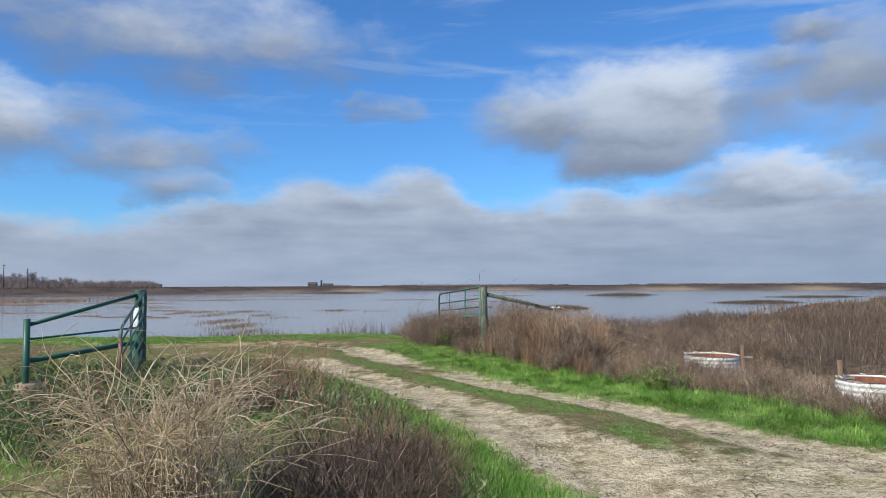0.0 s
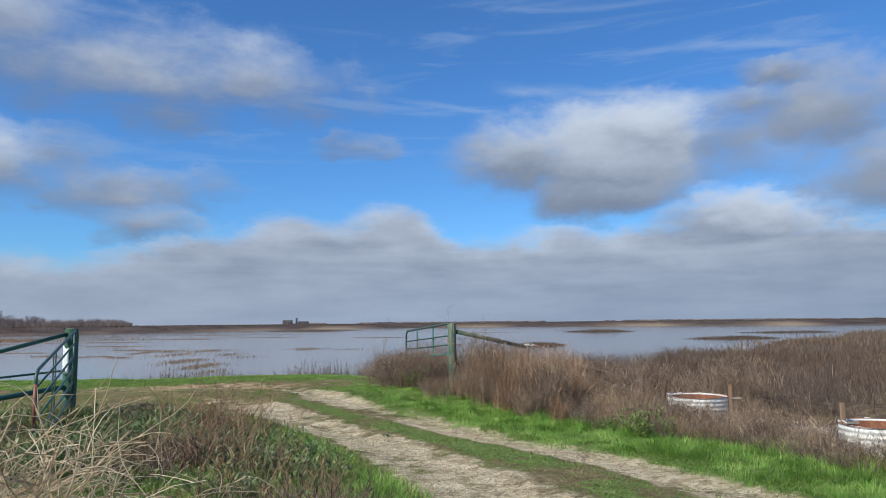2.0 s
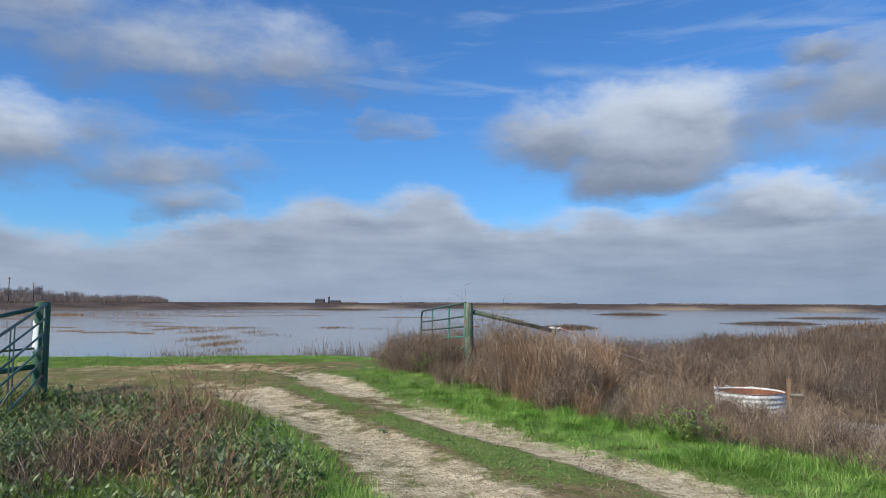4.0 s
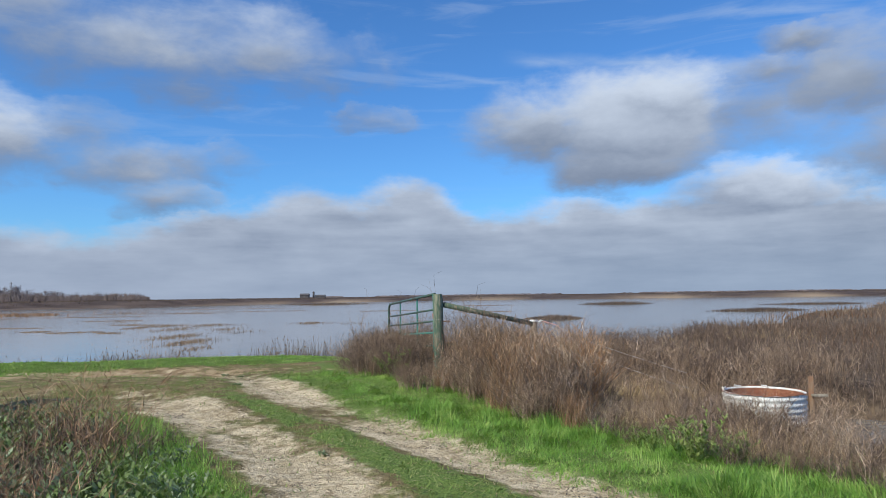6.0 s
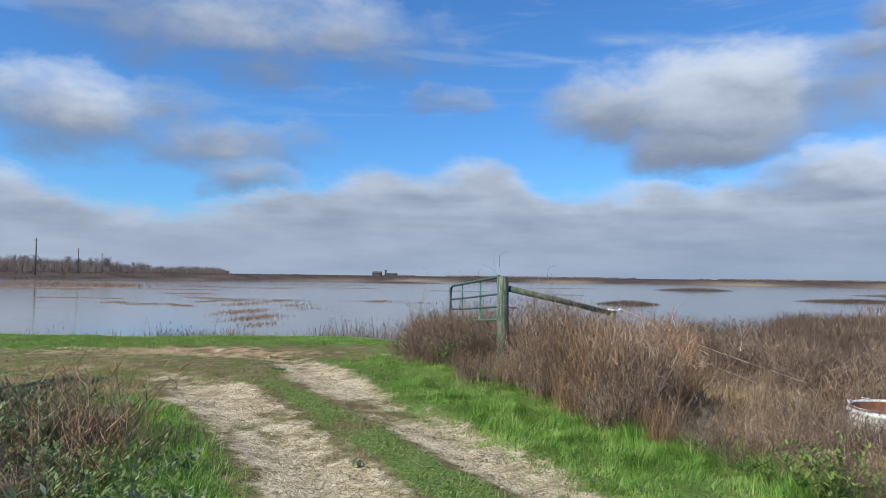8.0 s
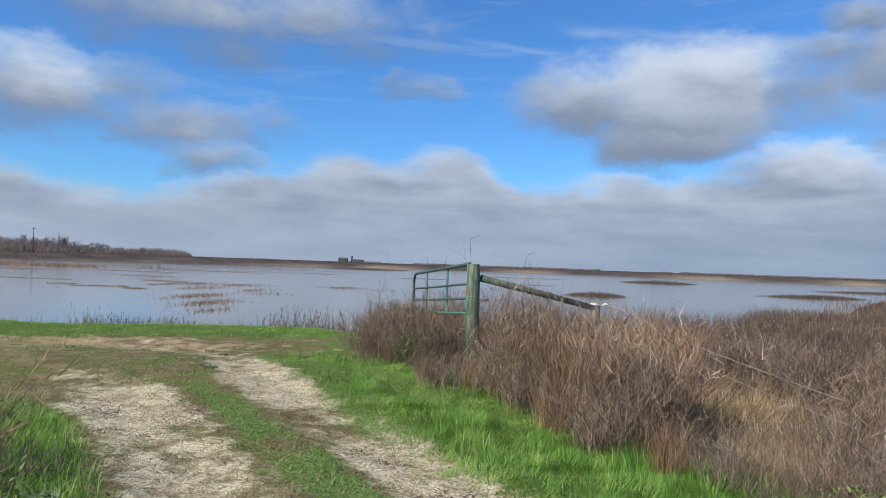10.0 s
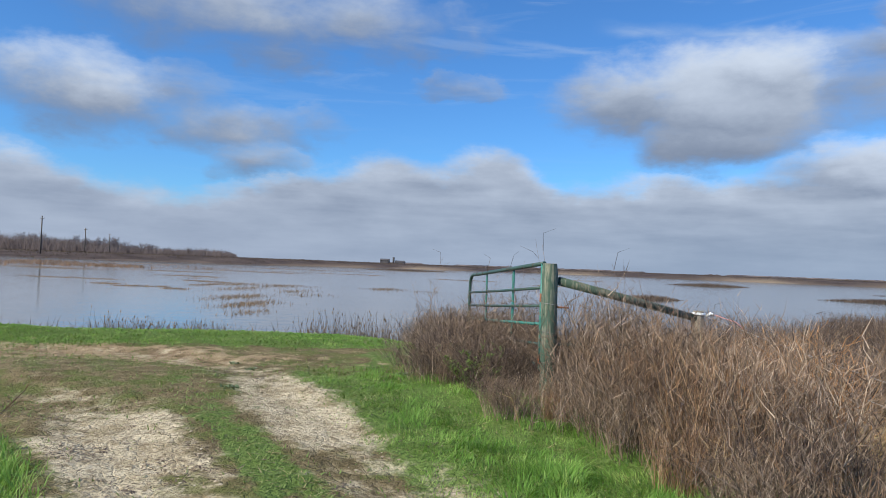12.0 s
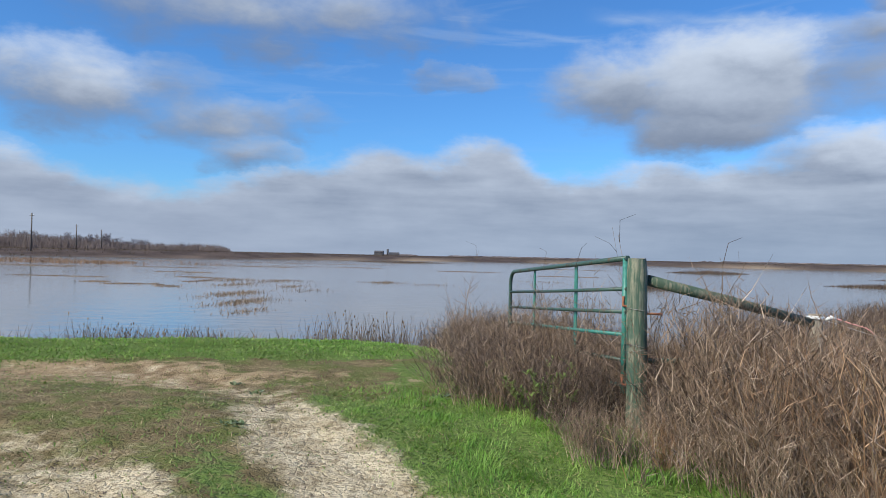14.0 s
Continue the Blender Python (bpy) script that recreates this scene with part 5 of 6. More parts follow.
def clods():
    """Crumbs of dry earth on the ruts."""
    def bare(x, y):
        g = growth(x, y, None)
        return step(g["track"], 0.35, 0.8) * (0.25 + 0.75 * step(vnoise(x, y, 3.0, 43), -0.2, 0.5))
    x, y = scatter(60000, -6.0, 5.0, 5.5, 16.0, bare)
    n = len(x)
    r = rng.uniform(0.005, 0.016, n) * rng.uniform(0.6, 1.4, n)
    c = on_ground(x, y, -0.002)
    corner = np.array([(1, 0, 0), (0.3, 0.95, 0), (-0.8, 0.6, 0), (-0.8, -0.6, 0), (0.3, -0.95, 0), (0.1, 0.05, 0.5)])
    v = c[:, None, :] + corner[None] * r[:, None, None] * rng.uniform(0.6, 1.3, (n, 6, 1))
    o = (np.arange(n) * 6)[:, None]
    t = np.concatenate([o + np.array([[k, (k + 1) % 5, 5]]) for k in range(5)], 0)
    tagged(new("earth_clods", arrays_mesh("earth_clods", [(v.reshape(-1, 3), np.zeros((0, 4), int), t)], CLOD)), "small pale dry clods of earth on the ruts", "earth clods", kind="stuff")


CLOD, cn, cb = material("dry_clod")
cn.put(cb.inputs["Base Color"], cn.mix(cn.add("ShaderNodeNewGeometry").outputs["Random Per Island"], (0.34, 0.26, 0.16), (0.64, 0.54, 0.38)))
cb.inputs["Roughness"].default_value = 0.95
clods()


# ---- weeds on the left bank
def leafy_weed(h, n, leaf, label, mat=WEED, stems_n=16, spread=0.16, group="weeds on the bank"):
    p, r = stems(stems_n, spread, h, 0.004, 0.35, 0.08, 4)
    lv = leaves_on(p, n, leaf, leaf * 0.46, 0.05)
    return plant("weed", label, "weed", [("brushwood", arrays_mesh("brushwood", [ribbon_arrays(p, np.full(len(p), 0.009))], mat), ""), ("foliage", arrays_mesh("foliage", [lv], mat), "")], group)


WEEDS = [
    leafy_weed(0.46, 380, 0.047, "dark green leafy weed on the bank", DARK_LEAF, 20, 0.2),
    leafy_weed(0.34, 280, 0.052, "broad-leaved green weed on the bank", WEED, 12, 0.2),
    leafy_weed(0.30, 240, 0.055, "fresh green leafy weed near the track", FRESH_LEAF, 14, 0.15),
    brown_bush(DARK_TWIG, DARK_TWIG, 60, 0.42, 0.26, "low bare purple-brown bush on the bank", 0.5, 260, "dry bushes on the bank", name="dry_weed"),
    grassy_bush(STRAW, 80, 0.42, 0.24, "low pale dry grass clump on the bank", 0.5, "dry bushes on the bank", name="dry_weed"),
    brown_bush(TWIG, TWIG, 50, 0.45, 0.28, "low bare brown bush on the bank", 0.5, 220, "dry bushes on the bank", name="dry_weed"),
    leafy_weed(0.32, 280, 0.056, "silvery green broad-leaved weed on the bank", SILVER_LEAF, 13, 0.2),
    brown_bush(TWIG, RUSSET, 46, 0.62, 0.3, "bare rust-brown branching weed on the bank", 0.4, 260, "dry bushes on the bank", name="dry_weed"),
]


def weed_thick(x, y):
    dl, _ = near_line(x, y, LEFT_RUT)
    t = np.where(y > 7.5, 0.9, 0.6) * np.where((x < -5.2) & (y > 9), 0.5, 1.0)
    t = t * step(dl, 0.8, 1.7) * (x < rut_x(y, LEFT_RUT))
    t = t * np.where((y > 14.4) & (x > -4.4) | (y > 13.9) & (x < -7), 0, 1)
    t = t * np.where((y < 7.6) & (x < -1.35), 0.10, 1) * np.where(np.hypot(x + 4.9, y - 10.4) < 0.7, 0.5, 1)
    t = t * np.where((x < -2.8) & (y < 8.6), 0.25, 1)
    return t * np.where((x * x + y * y < 16) & (x > -0.8), 0, 1)


def lushness(x, y):
    dl, _ = near_line(x, y, LEFT_RUT)
    bare = np.maximum.reduce([0.9 * blob(x, y, -2.5, 11.8, 0.65, 1.1), 0.6 * blob(x, y, -2.3, 9.2, 0.5, 0.7), blob(x, y, -0.7, 5.6, 0.9, 1.1), blob(x, y, -0.35, 7.6, 0.5, 1.2)])
    return 0.58 + 0.45 * vnoise(x, y, 0.9, 51) + 0.3 * step(dl, 2.4, 1.2) - 1.1 * bare


def weed_spots(wanted=300):
    spots, taken = [[] for _ in WEEDS], 0
    for _ in range(6000):
        x, y = rng.uniform(-8.0, 0.4), rng.uniform(3.6, 15.6)
        if rng.random() > float(weed_thick(x, y)):
            continue
        u, dl = rng.random(), float(near_line(x, y, LEFT_RUT)[0])
        if float(lushness(x, y)) < 0.1:
            kind = 3 if u < 0.4 else 5 if u < 0.66 else 7 if u < 0.86 else 6
        elif dl < 2.3 or x > -2.9 and y < 9.6:
            kind = 6 if u < 0.4 else 2 if u < 0.66 else 1 if u < 0.92 else 7 if u < 0.96 else 3
        else:
            kind = 0 if u < 0.5 else 1 if u < 0.78 else 6 if u < 0.9 else 7 if u < 0.95 else 3
        spots[kind].append((x, y, rng.uniform(0, 360), rng.uniform(0.75, 1.2) * (0.75 if dl < 1.6 else 1.15 if y > 8.0 else 0.8)))
        taken += 1
        if taken >= wanted:
            break
    return spots


left_spots = weed_spots()
left_spots[0] += [(-6.2, 11.3, 0, 1.3), (-5.75, 11.2, 80, 1.4), (-5.3, 11.25, 150, 1.3), (-4.9, 11.2, 220, 1.35), (-4.45, 11.3, 300, 1.2), (-6.6, 12.4, 40, 1.3), (-5.9, 12.6, 120, 1.3), (-5.2, 12.5, 200, 1.2)]
for first, spots in zip(WEEDS, left_spots):
    copies(first, spots)


def weed_cover():
    for name, label, mat, tries, inner in (("weed_cover", "green weed leaves covering the bank", WEED, 9000, False), ("dark_weed_cover", "dark green leaves low on the bank", DARK_LEAF, 9000, True)):
        x, y = scatter(tries, -8.0, 0.4, 3.6, 15.6, lambda x, y: weed_thick(x, y) * step(lushness(x, y), -0.1, 0.4) * (0.12 + 0.88 * (((x < -2.9) & (y > 9.0)) == inner)) * np.where((y < 9.6) & (x > -3.4), 0.45, 1.0))
        p, r = stems(len(x), 0.0, 0.25, 0.003, 0.4, 0.08, 3, on_ground(x, y, 0.02))
        a = ribbon_arrays(p, np.full(len(p), 0.006))
        tagged(new(name, arrays_mesh(name, [a, leaves_on(p, len(p) * 8, 0.05, 0.027, 0.05)], mat)), label, "weeds", kind="stuff")
    x, y = scatter(8000, -8.0, 0.4, 3.6, 15.6, lambda x, y: weed_thick(x, y) * np.maximum(step(lushness(x, y), 0.3, -0.2), 0.07))
    p, r = stems(len(x), 0.0, 0.27, 0.003, 0.4, 0.09, 4, on_ground(x, y, 0.02))
    q, _ = side_twigs(p, len(p) * 4, 0.13, 0.002, 0.7, 3, 0.2)
    tagged(new("bank_twigs", arrays_mesh("bank_twigs", [ribbon_arrays(p, np.full(len(p), 0.005)), ribbon_arrays(q, np.full(len(q), 0.004))], DARK_TWIG)), "low bare purple-brown twigs covering the bank", "dry brush", kind="stuff")


weed_cover()


rosette = leafy_weed(0.06, 110, 0.055, "small flat grey-green weed rosette on the trodden track", SILVER_LEAF, 14, 0.10, "weed rosettes on the track")
copies(rosette, [(-2.44, 15.52, 0, 0.95), (-0.35, 11.43, 90, 0.75), (-2.75, 16.95, 40, 0.9), (-3.2, 17.5, 140, 0.8), (-1.9, 14.9, 70, 0.6), (-0.9, 16.9, 10, 1.0), (-0.5, 17.4, 10, 1.0)])


def straw_clump():
    """The big pale tangle of stalks that bend over at the top, in front of the left gate."""
    n, k = 95, 9
    p, r = stems(n, 0.26, 1.18, 0.0056, 0.24, 0.035, k)
    t = np.linspace(0, 1, k)
    turn = rng.uniform(0, 6.28, n)
    way = np.stack([np.cos(turn), np.sin(turn)], -1)
    arch = rng.uniform(0.25, 1.0, n)
    bend = np.clip(t - 0.45, 0, 1) / 0.55
    p[:, :, :2] += way[:, None, :] * (arch[:, None] * bend ** 1.3)[:, :, None] * 0.5
    p[:, :, 2] -= arch[:, None] * bend ** 2.0 * 0.42
    r = np.maximum(r, 0.0022)
    q, s = side_twigs(p, 300, 0.42, 0.003, 0.25, 5, 0.5)
    for _ in range(2):
        q[:, 1:-1] = (q[:, :-2] + q[:, 1:-1] + q[:, 2:]) / 3
    q[:, :, 2] -= (np.linspace(0, 1, 5) ** 2.0)[None, :] * rng.uniform(0.0, 0.35, 300)[:, None]
    up, _ = stems(50, 0.5, 0.5, 0.003, 0.4, 0.09, 4)
    uq, _ = side_twigs(up, 220, 0.18, 0.002, 0.5, 3, 0.2)
    under = (uq, np.full(len(uq), 0.005))
    return plant("dry_plant", "large tangle of bent pale dry stalks on the bank", "dry plant", [("brushwood", arrays_mesh("brushwood", [twig_arrays(p, r)], GOLD), ""), ("twigwork", arrays_mesh("twigwork", [twig_arrays(q, s)], GOLD), "pale bent side stalks"), ("underwood", arrays_mesh("underwood", [ribbon_arrays(*under)], DARK_TWIG), "dark old twigs at the foot")], "dry tangles")


first = straw_clump()
copies(first, [(-1.85, 4.4, 20, 1.22), (-1.62, 4.65, 140, 1.05), (-2.05, 4.75, 260, 1.12)])
first = brown_bush(DARK_TWIG, DARK_TWIG, 16, 1.0, 0.12, "open bare branching brown bush on the bank", 0.42, 110, "branching bushes", 0.006)
copies(first, [(-1.35, 3.85, 0, 0.95), (-1.05, 4.2, 110, 0.75), (-1.75, 3.9, 220, 0.7)])
first = brown_bush(DARK_TWIG, DARK_TWIG, 150, 0.62, 0.34, "dense purple-brown bare bush beside the track", 0.42, 900, "dark bushes by the track")
copies(first, [(-0.72, 5.2, 0, 1.0), (-0.42, 5.7, 90, 0.9), (-0.5, 4.8, 210, 0.85), (-1.15, 5.8, 300, 0.95), (-0.3, 6.4, 30, 0.7), (-1.05, 5.1, 130, 0.9), (-0.75, 6.3, 10, 0.85), (-0.15, 5.2, 70, 0.65)])

first = grassy_bush(ORANGE, 110, 0.92, 0.2, "bright orange-brown dry clump in the brush", 0.22, "orange clumps")
copies(first, [(2.85, 14.7, 0, 1.4), (2.62, 14.3, 90, 1.25), (2.7, 15.0, 200, 1.3)])

# the bright leafy shrub beside the grass verge
p, r = stems(22, 0.18, 0.55, 0.005, 0.3, 0.06, 4)
q, s = side_twigs(p, 60, 0.16, 0.003, 0.5, 3)
shrub = plant("shrub", "fresh yellow-green leafy shrub at the grass edge", "shrub", [("brushwood", arrays_mesh("brushwood", [twig_arrays(p, r), twig_arrays(q, s)], FRESH_LEAF), ""), ("foliage", arrays_mesh("foliage", [leaves_on(p, 420, 0.05, 0.024), leaves_on(q, 420, 0.044, 0.021)], FRESH_LEAF), "")], "leafy shrubs")
copies(shrub, [(3.18, 11.0, 0, 0.8), (3.45, 10.75, 120, 0.62), (0.05, 16.15, 60, 0.85), (-0.25, 16.9, 200, 0.7), (2.85, 11.3, 10, 0.5)])

# tall bare stalks that stand over the brush by the gate post
p, r = stems(5, 0.05, 1.0, 0.004, 0.12, 0.05, 6)
q, s = side_twigs(p, 22, 0.16, 0.002, 0.8, 3, 0.6)
stalk = plant("tall_stalk", "tall thin bare seed stalk above the brush", "dry plant", [("brushwood", arrays_mesh("brushwood", [twig_arrays(p, r)], TWIG), ""), ("twigwork", arrays_mesh("twigwork", [twig_arrays(q, s)], TWIG), "")], "tall stalks")
copies(stalk, [(0.95, 16.45, 0, 1.75), (0.55, 17.0, 80, 1.5), (-0.05, 17.6, 150, 1.45), (1.7, 15.9, 40, 1.6), (-1.0, 19.0, 200, 1.5), (1.3, 15.2, 100, 1.2), (2.6, 15.8, 10, 1.35), (0.15, 16.5, 30, 1.25), (3.4, 12.6, 77, 1.2)])


# ---- reeds and rushes: by the water, on the marsh, on the islets and the far shore
def reeds(name, label, x, y, h_lo, h_hi, w, mat, rows=2, lean=0.2, sink=0.05):
    n = len(x)
    base = on_ground(x, y, sink)
    base[:, 2] = np.maximum(base[:, 2], WATER_Z - 0.08)
    a = blade_arrays(base, rng.uniform(h_lo, h_hi, n), w * rng.uniform(0.6, 1.3, n), rng.uniform(0, 6.28, n), rng.uniform(0.0, lean * 2, n), rng.uniform(0, 0.35, n), rows, rng.uniform(-0.5, 0.5, n))
    tagged(new(name, arrays_mesh(name, [a], mat)), label, "reeds", kind="stuff")


def edge_chance(x, y):
    s = shore(x, y)
    stand = np.exp(-((x + 5.9) / 1.2) ** 4) + np.exp(-((x + 1.8) / 2.1) ** 4)
    clump = step(0.5 * vnoise(x, y, 1.1, 62) + 0.9 * stand, 0.35, 0.9)
    return step(s, 0.2, 0.9) * step(s, 3.6, 1.8) * (0.004 + 0.996 * clump)


x, y = scatter(150000, -26.0, 3.0, 15.0, 27.0, edge_chance)
p = on_ground(x, y, 0.05)
n = len(p)
hh = rng.uniform(0.15, 0.72, n) ** 1.7 * (0.6 + 0.55 * step(vnoise(x, y, 0.5, 64), -0.4, 0.4))
t = np.linspace(0, 1, 3)
path = p[:, None, :] + np.concatenate([rng.normal(0, 0.2, (n, 1, 2)) * (t[None, :, None]) * hh[:, None, None], (t[None, :] * hh[:, None])[:, :, None]], -1)
rad = np.full((n, 3), 0.003) * np.array([1, 0.8, 0.5])
heads = rng.random(n) < 0.16
hp = path[heads][:, -1:, :] + np.array([[[0, 0, -0.02]], [[0, 0, 0.03]]]).transpose(1, 0, 2) * np.ones((heads.sum(), 1, 1))
hp = np.concatenate([hp[:, :1], (hp[:, :1] + hp[:, 1:]) / 2, hp[:, 1:]], 1)
tagged(new("shore_rushes", arrays_mesh("shore_rushes", [twig_arrays(path, rad), twig_arrays(hp, np.tile([0.003, 0.013, 0.003], (heads.sum(), 1)))], REED)), "thin dark dry rushes with seed heads at the water", "rushes", kind="stuff")

x, y = scatter(50000, -26.0, 3.0, 15.0, 27.0, lambda x, y: step(shore(x, y), 0.1, 0.6) * step(shore(x, y), 2.6, 1.6) * (0.25 + 0.75 * np.maximum(np.exp(-((x + 5.9) / 1.8) ** 2), np.exp(-((x + 1.2) / 3.0) ** 2))))
reeds("shore_litter", "dark dead stems along the water's edge", x, y, 0.1, 0.34, 0.010, REED, 2, 0.4)
x, y = scatter(60000, 0.0, 40.0, 9.0, 42.0, lambda x, y: step(bank(x, y), 1.6, 4.0) * step(height(x, y), -1.0, -0.75) * (0.25 + 0.75 * step(vnoise(x, y, 0.4, 71), -0.4, 0.4)))
reeds("marsh_grass", "dense brown dry marsh grass behind the ditch", x, y, 0.25, 0.75, 0.012, REED, 2, 0.3)
x, y = scatter(22000, 1.0, 30.0, 9.0, 34.0, lambda x, y: step(bank(x, y), 1.6, 4.0) * step(height(x, y), -1.0, -0.7) * step(vnoise(x, y, 0.3, 73), 0.0, 0.5))
reeds("pale_marsh_grass", "pale flattened straw among the marsh grass", x, y, 0.2, 0.6, 0.010, STRAW, 3, 0.7)
x, y = scatter(90000, 8.0, 150.0, 34.0, 150.0, lambda x, y: step(marsh(x, y), -3.0, 12.0) * (0.3 + 0.7 * step(vnoise(x, y, 0.12, 75), -0.4, 0.4)) * step(x, y * 1.2 + 25, y * 1.2 + 10))
reeds("marsh_reeds", "wide flat of brown old reeds", x, y, 0.2, 0.55, 0.05, REED, 2, 0.25)

def on_marsh(x, y, seed, scale, lo, hi):
    return step(marsh(x, y), -2.0, 4.0) * step(vnoise(x, y, scale, seed) + 0.5 * vnoise(x, y, scale * 2.7, seed + 1), lo, hi) * step(x, y * 1.15 + 16, y * 1.15 + 6)


x, y = scatter(60000, 6.0, 110.0, 22.0, 110.0, lambda x, y: on_marsh(x, y, 111, 0.16, 0.05, 0.5) * np.clip(40 / (y + 1), 0.15, 1))
reeds("marsh_brush", "dark purple-brown bare brush in clumps on the marsh", x, y, 0.3, 0.85, 0.022 + 0.0004 * y, DARK_TWIG, 2, 0.3)
x, y = scatter(40000, 6.0, 110.0, 22.0, 110.0, lambda x, y: on_marsh(x, y, 115, 0.12, 0.15, 0.5) * np.clip(40 / (y + 1), 0.15, 1))
reeds("marsh_sedge", "reddish-brown sedge in patches on the marsh", x, y, 0.25, 0.7, 0.022 + 0.0004 * y, SEDGE, 2, 0.4)


def mud_banks():
    """Low mats of mud and old stubble that just break the water."""
    xs, ys = [], []
    for cx, cy, rx, ry in ISLETS:
        count = 3
        for k in range(count):
            near = cy < 80
            ox, oy = (0, 0) if k == 0 else (rng.normal(0, 0.6) * rx, rng.normal(0, 0.7) * ry)
            a, b = (rx * rng.uniform(0.4, 0.8), ry * rng.uniform(0.3, 0.7)) if near else (rx * rng.uniform(0.3, 0.75), max(0.12, ry * rng.uniform(0.12, 0.36)))
            m = 40
            ang = np.linspace(0, 2 * np.pi, m, endpoint=False)
            wob = 1 + 0.22 * np.sin(3 * ang + rng.uniform(0, 6)) + 0.16 * np.sin(5 * ang + rng.uniform(0, 6)) + 0.1 * rng.normal(0, 1, m)
            ring = np.stack([a * wob * np.cos(ang), b * wob * np.sin(ang), np.full(m, -0.03)], -1)
            inner = ring * np.array([0.6, 0.6, 0]) + np.array([0, 0, 0.028]) + rng.normal(0, 1, (m, 3)) * np.array([0, 0, 0.008])
            verts = np.concatenate([ring, inner, [[0, 0, 0.03]]])
            faces = [(i, (i + 1) % m, m + (i + 1) % m, m + i) for i in range(m)] + [(m + i, m + (i + 1) % m, 2 * m) for i in range(m)]
            ob = mesh_object("mud_bank", verts, faces, MUD, None, "", True)
            ob.matrix_world = Matrix.Translation((cx + ox, cy + oy, WATER_Z))
            tagged(ob, "low brown mud bank breaking the pond's surface", "mud bank", "mud banks in the pond")
            n = int(60 * a * b ** 0.5) + 20
            t, r = rng.uniform(0, 6.28, n), np.sqrt(rng.random(n)) * 1.35
            xs.append(cx + ox + r * a * np.cos(t))
            ys.append(cy + oy + r * b * np.sin(t))
    for cx, cy, rx, ry, n in STUBBLE:
        row = np.round(rng.normal(0, 0.55, n) * ry / 0.9) * 0.9
        xs.append(cx + rng.normal(0, 0.55, n) * rx * rng.choice([0.4, 0.8, 1.2], n))
        ys.append(cy + row + rng.normal(0, 0.13, n))
    x, y = np.concatenate(xs), np.concatenate(ys)
    n = len(x)
    base = np.stack([x, y, np.full(n, WATER_Z - 0.03)], -1)
    a = blade_arrays(base, rng.uniform(0.06, 0.2, n), rng.uniform(0.012, 0.035, n), rng.uniform(0, 6.28, n), rng.uniform(0.1, 0.7, n), rng.uniform(0, 0.6, n), 2, rng.uniform(-0.5, 0.5, n))
    tagged(new("pond_stubble", arrays_mesh("pond_stubble", [a], REED_TAN)), "tan dry stubble on and round the mud banks", "stubble", kind="stuff")


mud_banks()
xs, ys = [], []
rise = []
for cx, cy, rx, ry, n in ((10.4, 66.0, 2.6, 1.8, 1500), (35.5, 146.0, 7.0, 5.0, 2200), (36.0, 83.0, 5.5, 3.0, 2600), (60.0, 117.0, 9.0, 4.0, 2200), (-34.0, 215.0, 14.0, 5.0, 2600)):
    t, r = rng.uniform(0, 6.28, n), np.sqrt(rng.random(n))
    xs.append(cx + rx * r * np.cos(t) * (1 + 0.2 * np.sin(3 * t)))
    ys.append(cy + ry * r * np.sin(t))
    rise.append((0.12 + 0.5 * (1 - r * r)) * (1.0 if cy < 120 else 1.5))
rise = np.concatenate(rise)
reeds("islet_reeds", "dark brown reeds on low islets in the pond", np.concatenate(xs), np.concatenate(ys), 0.4 * rise, rise, 0.06, REED, 2, 0.3)
x, y = scatter(46000, -150.0, -36.0, 62.0, 160.0, lambda x, y: step(np.hypot((x + 88) / 44, (y - 112) / 22) + 0.5 * vnoise(x, y, 0.07, 91), 1.0, 0.5) * step(vnoise(x, y * 2.5, 0.12, 92), -0.1, 0.3))
reeds("brown_sedge", "low reddish-brown sedge flats standing in the water", x, y, 0.35, 0.62, 0.09, SEDGE, 2, 0.4)
x, y = scatter(36000, 1.5, 9.5, 8.5, 19.0, lambda x, y: step(bank(x, y), 0.9, 1.6) * step(bank(x, y), 6.5, 4.0) * step(height(x, y), -0.9, -0.78) * (1 - blob(x, y, 6.2, 13.8, 0.9, 2.2)) * (np.hypot(x - 4.82, y - 13.0) > 0.5) * (np.hypot(x - 5.52, y - 9.35) > 0.5) * (0.3 + 0.7 * step(vnoise(x, y, 0.8, 77), -0.4, 0.3)))
reeds("slumped_grass", "tan dead grass slumped down the ditch bank", x, y, 0.15, 0.42, 0.008, STRAW, 3, 0.8)


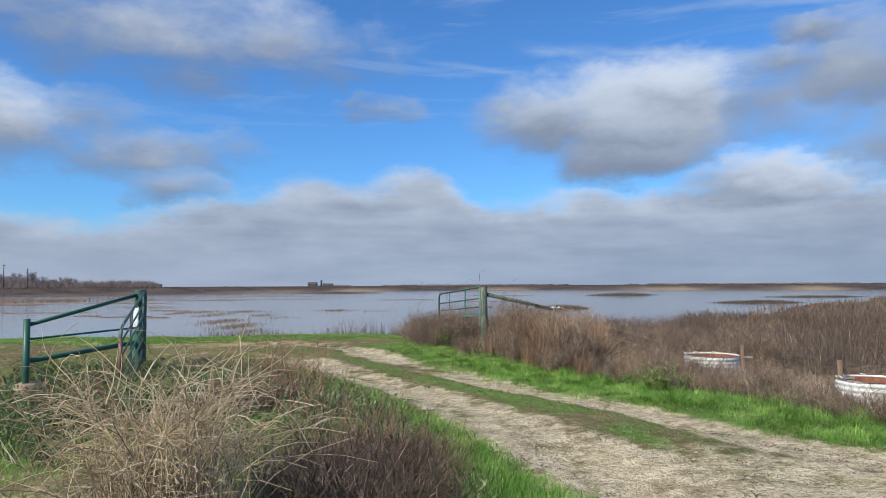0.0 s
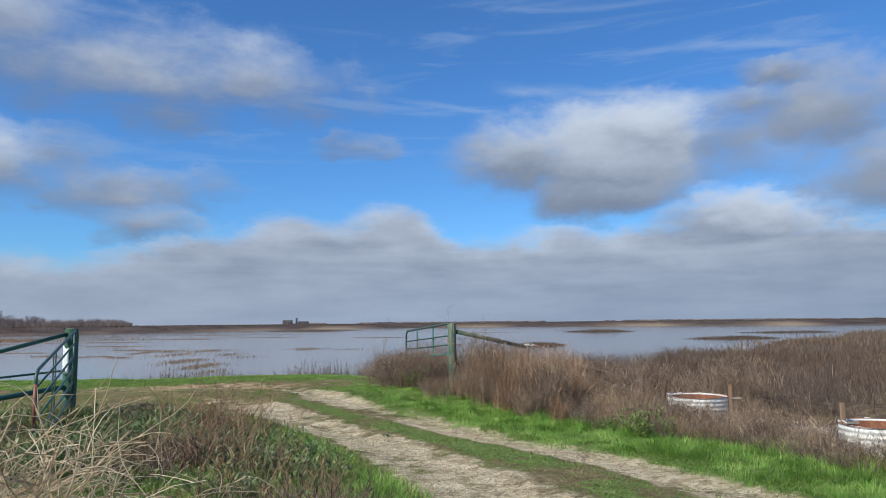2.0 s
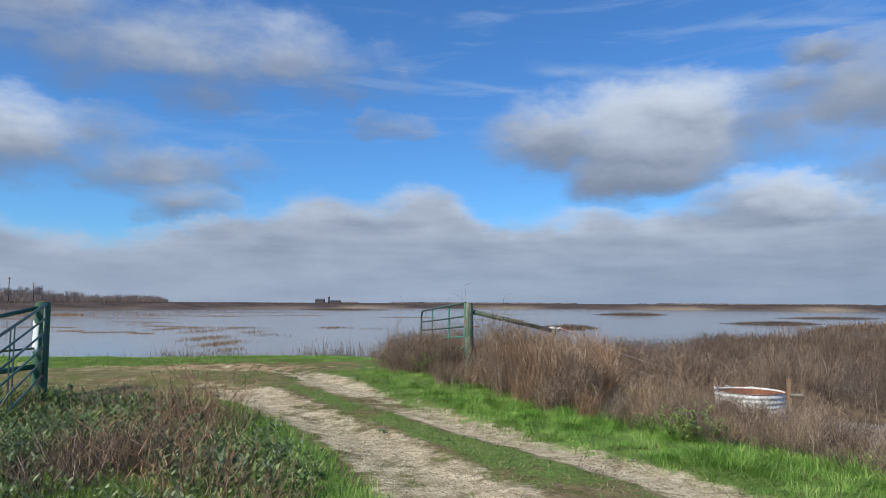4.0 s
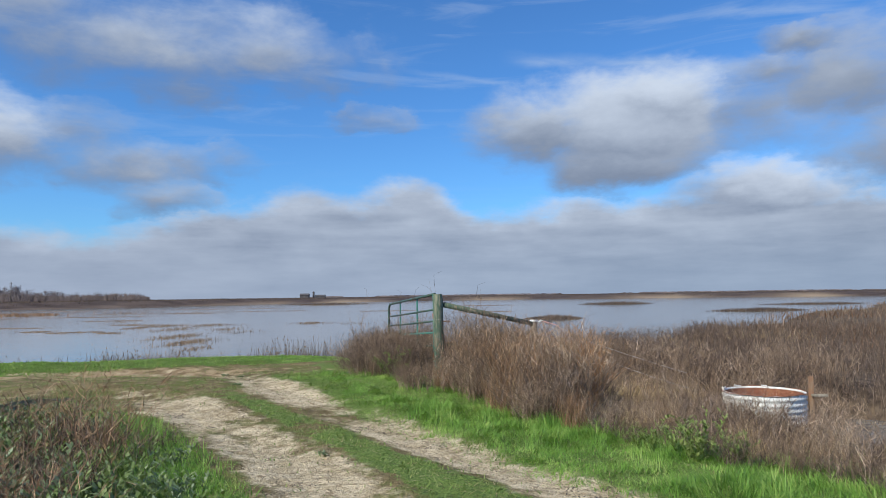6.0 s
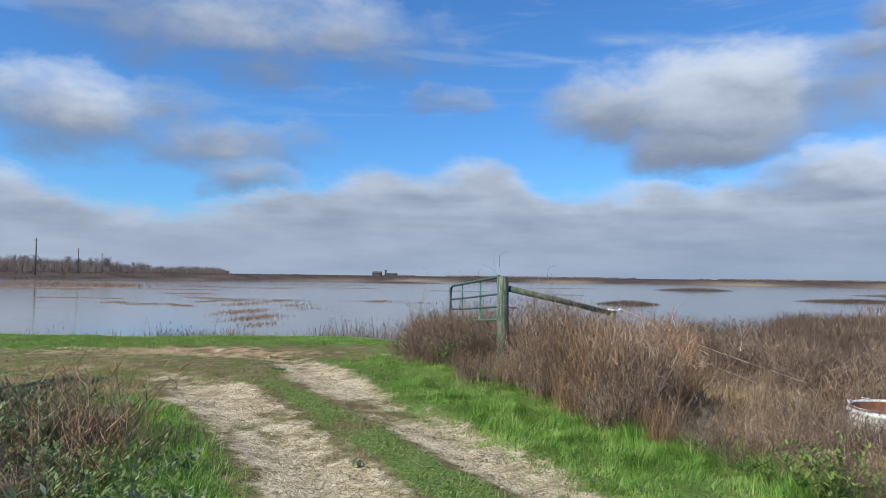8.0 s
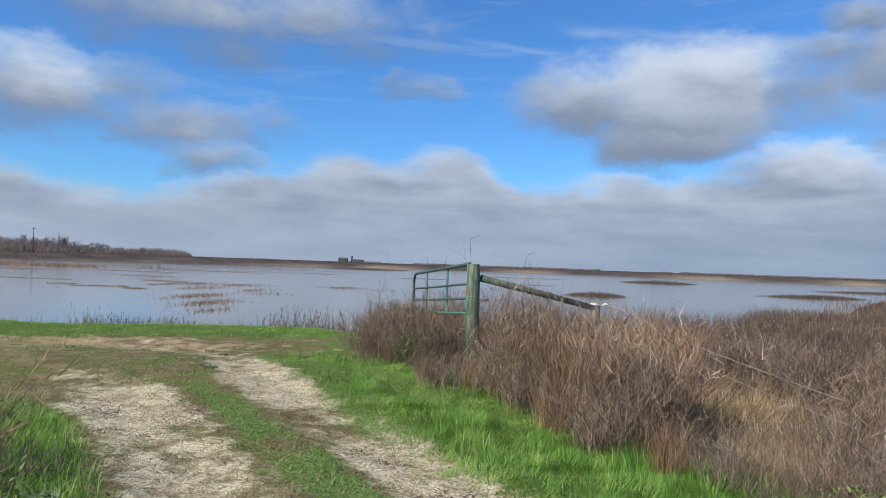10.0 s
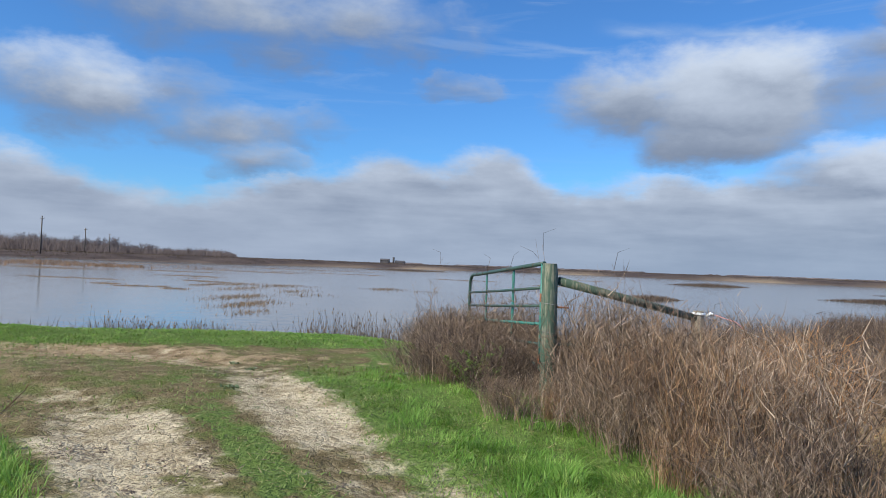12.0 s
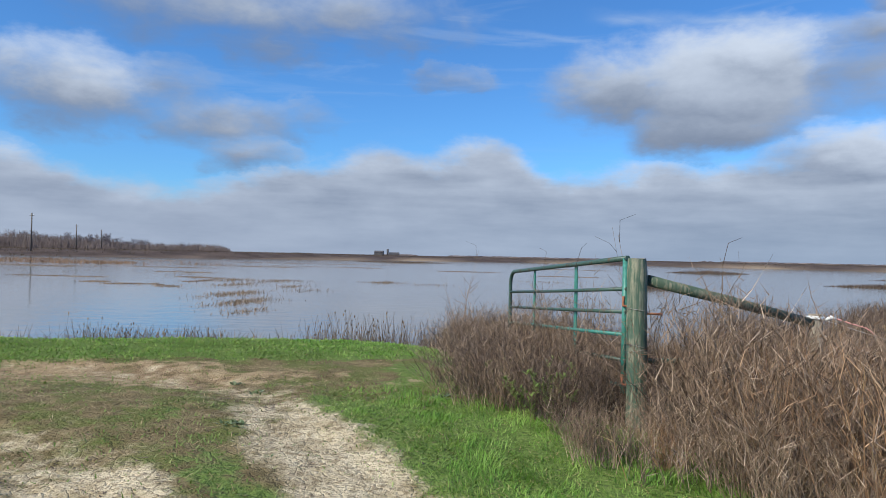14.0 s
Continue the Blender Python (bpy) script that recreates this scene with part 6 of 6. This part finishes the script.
def shallow_brush():
    """Twiggy brush that stands at the edge of the pond behind the brace rail."""
    def wedge(x, y):
        lo = 2.6 + 0.165 * (y - 17.0)
        return step(x, lo, lo + 1.2) * step(x, lo + 16.0, lo + 9.0) * step(y, 17.0, 19.0) * step(y, 42.0, 32.0) * (0.15 + 0.85 * step(vnoise(x, y, 0.5, 93), -0.4, 0.3))
    x, y = scatter(26000, 2.0, 24.0, 17.0, 42.0, wedge)
    n = len(x)
    foot = np.stack([x, y, np.maximum(height(x, y), WATER_Z) - 0.05], -1)
    p, _ = stems(n, 0.0, 0.72 + 0.2 * vnoise(x, y, 0.4, 94), 0.003, 0.25, 0.08, 4, foot)
    q, _ = side_twigs(p, n * 3, 0.24, 0.002, 0.5, 3, 0.25)
    q2, _ = side_twigs(q, n * 3, 0.12, 0.002, 0.4, 2, 0.2)
    tagged(new("shallow_brush", arrays_mesh("shallow_brush", [ribbon_arrays(p, np.full(n, 0.009)), ribbon_arrays(q, np.full(len(q), 0.008)), ribbon_arrays(q2, np.full(len(q2), 0.007))], DARK_TWIG)), "purple-brown bare brush standing at the pond's edge", "dry brush", kind="stuff")

    def bank_side(x, y):
        return step(np.hypot((x - 4.5 - 0.35 * (y - 16.5)) / 1.9, (y - 16.8) / 3.8), 1.15, 0.75) * (0.4 + 0.6 * step(vnoise(x, y, 0.8, 95), -0.3, 0.3))
    x, y = scatter(34000, 2.3, 8.5, 12.8, 22.0, bank_side)
    off = x > 2.5 + 0.29 * (y - 13.55)
    x, y = x[off], y[off]
    n = len(x)
    foot = np.stack([x, y, np.maximum(height(x, y), WATER_Z) - 0.02], -1)
    a = blade_arrays(foot, rng.uniform(0.15, 0.42, n), rng.uniform(0.006, 0.012, n), -1.8 + 2.0 * vnoise(x, y, 1.1, 96) + rng.normal(0, 0.6, n), rng.uniform(0.6, 1.5, n), rng.uniform(0.2, 1.2, n), 3)
    tagged(new("fallen_grass", arrays_mesh("fallen_grass", [a], STRAW)), "pale tan fallen grass heaped on the ditch bank", "dry grass", kind="stuff")


shallow_brush()
x, y = scatter(110000, -300.0, 420.0, 150.0, 460.0, lambda x, y: step(far_land(x, y), 8, 14) * step(far_land(x, y), 90, 45))
reeds("far_reeds", "dark brown reed belt along the far shore", x, y, 0.1, 0.4 + 0.3 * step(-x, 40, 90), 0.3, FAR_REED, 2, 0.3)


# ---- far trees on the left
def bare_tree(h, seed):
    r = np.random.default_rng(seed)
    trunk = np.array([[[0, 0, -0.3], [0.02 * h, 0, 0.25 * h], [0.03 * h, 0.02 * h, 0.5 * h], [0.0, 0.03 * h, 0.8 * h]]])
    tr = np.array([[0.035, 0.028, 0.02, 0.006]]) * h
    a, ar = side_twigs(trunk, 14, 0.5 * h, 0.010 * h, 0.7, 3, 0.15)
    b, br = side_twigs(a, 80, 0.26 * h, 0.005 * h, 0.5, 3, 0.2)
    c, cr = side_twigs(b, 420, 0.13 * h, 0.0035 * h, 0.3, 2, 0.1)
    low, lr = stems(90, 0.7 * h, 0.5 * h, 0.006 * h, 0.4, 0.1, 3)
    crown = [ribbon_arrays(b, np.full(len(b), 0.02 * h)), ribbon_arrays(c, np.full(len(c), 0.016 * h))]
    return plant("tree", "grey-brown bare winter tree beyond the pond", "tree", [("trunk", arrays_mesh("trunk", [twig_arrays(trunk, tr), twig_arrays(a, ar)], HAZED_TREE_TWIG), ""), ("crown", arrays_mesh("crown", crown, HAZED_TREE_TWIG), "bare twiggy crown"), ("undergrowth", arrays_mesh("undergrowth", [ribbon_arrays(low, np.full(len(low), 0.05 * h))], HAZED_TREE_TWIG), "brush round the foot")], "far trees")


TREES = [bare_tree(10.0, 1), bare_tree(8.0, 2), bare_tree(5.5, 3)]
tree_spots = [[], [], []]
for k in range(200):
    az = radians(rng.uniform(-47, -22.3))
    dist = rng.uniform(430, 560)
    x, y = dist * math.sin(az), dist * math.cos(az)
    deg = math.degrees(az)
    kind = 2 if deg > -27.5 else (1 if deg > -30 else int(rng.integers(0, 2)))
    tree_spots[kind].append((x, y, rng.uniform(0, 360), rng.uniform(0.55, 0.95)))
for first, spots in zip(TREES, tree_spots):
    copies(first, spots)
# brush that closes the foot of the trees
az = np.radians(rng.uniform(-50, -22.2, 14000))
dist = rng.uniform(415, 520, 14000)
x, y = dist * np.sin(az), dist * np.cos(az)
tall = np.interp(np.degrees(az), [-50, -36, -29, -23.5, -22.2], [10.5, 9.5, 7.4, 6.4, 3.0]) * (0.75 + 0.4 * vnoise(x, np.zeros(14000), 0.05, 83))
reeds("far_thicket", "grey-brown bare thicket under the far trees", x, y, 0.35 * tall, tall, 0.35, THICKET, 2, 0.25)
# a thin far tree belt under the sky
x = rng.uniform(-900, 1900, 2600)
y = 2300 + 60 * rng.random(2600)
keep = vnoise(x, y, 0.008, 81) + 0.35 * vnoise(x, y, 0.03, 82) > 0.0
x, y = x[keep], y[keep]
reeds("far_woods", "thin grey line of far woods on the horizon", x, y, 1.5, 4.5, 30.0, HAZED_TREE_TWIG, 2, 0.1)
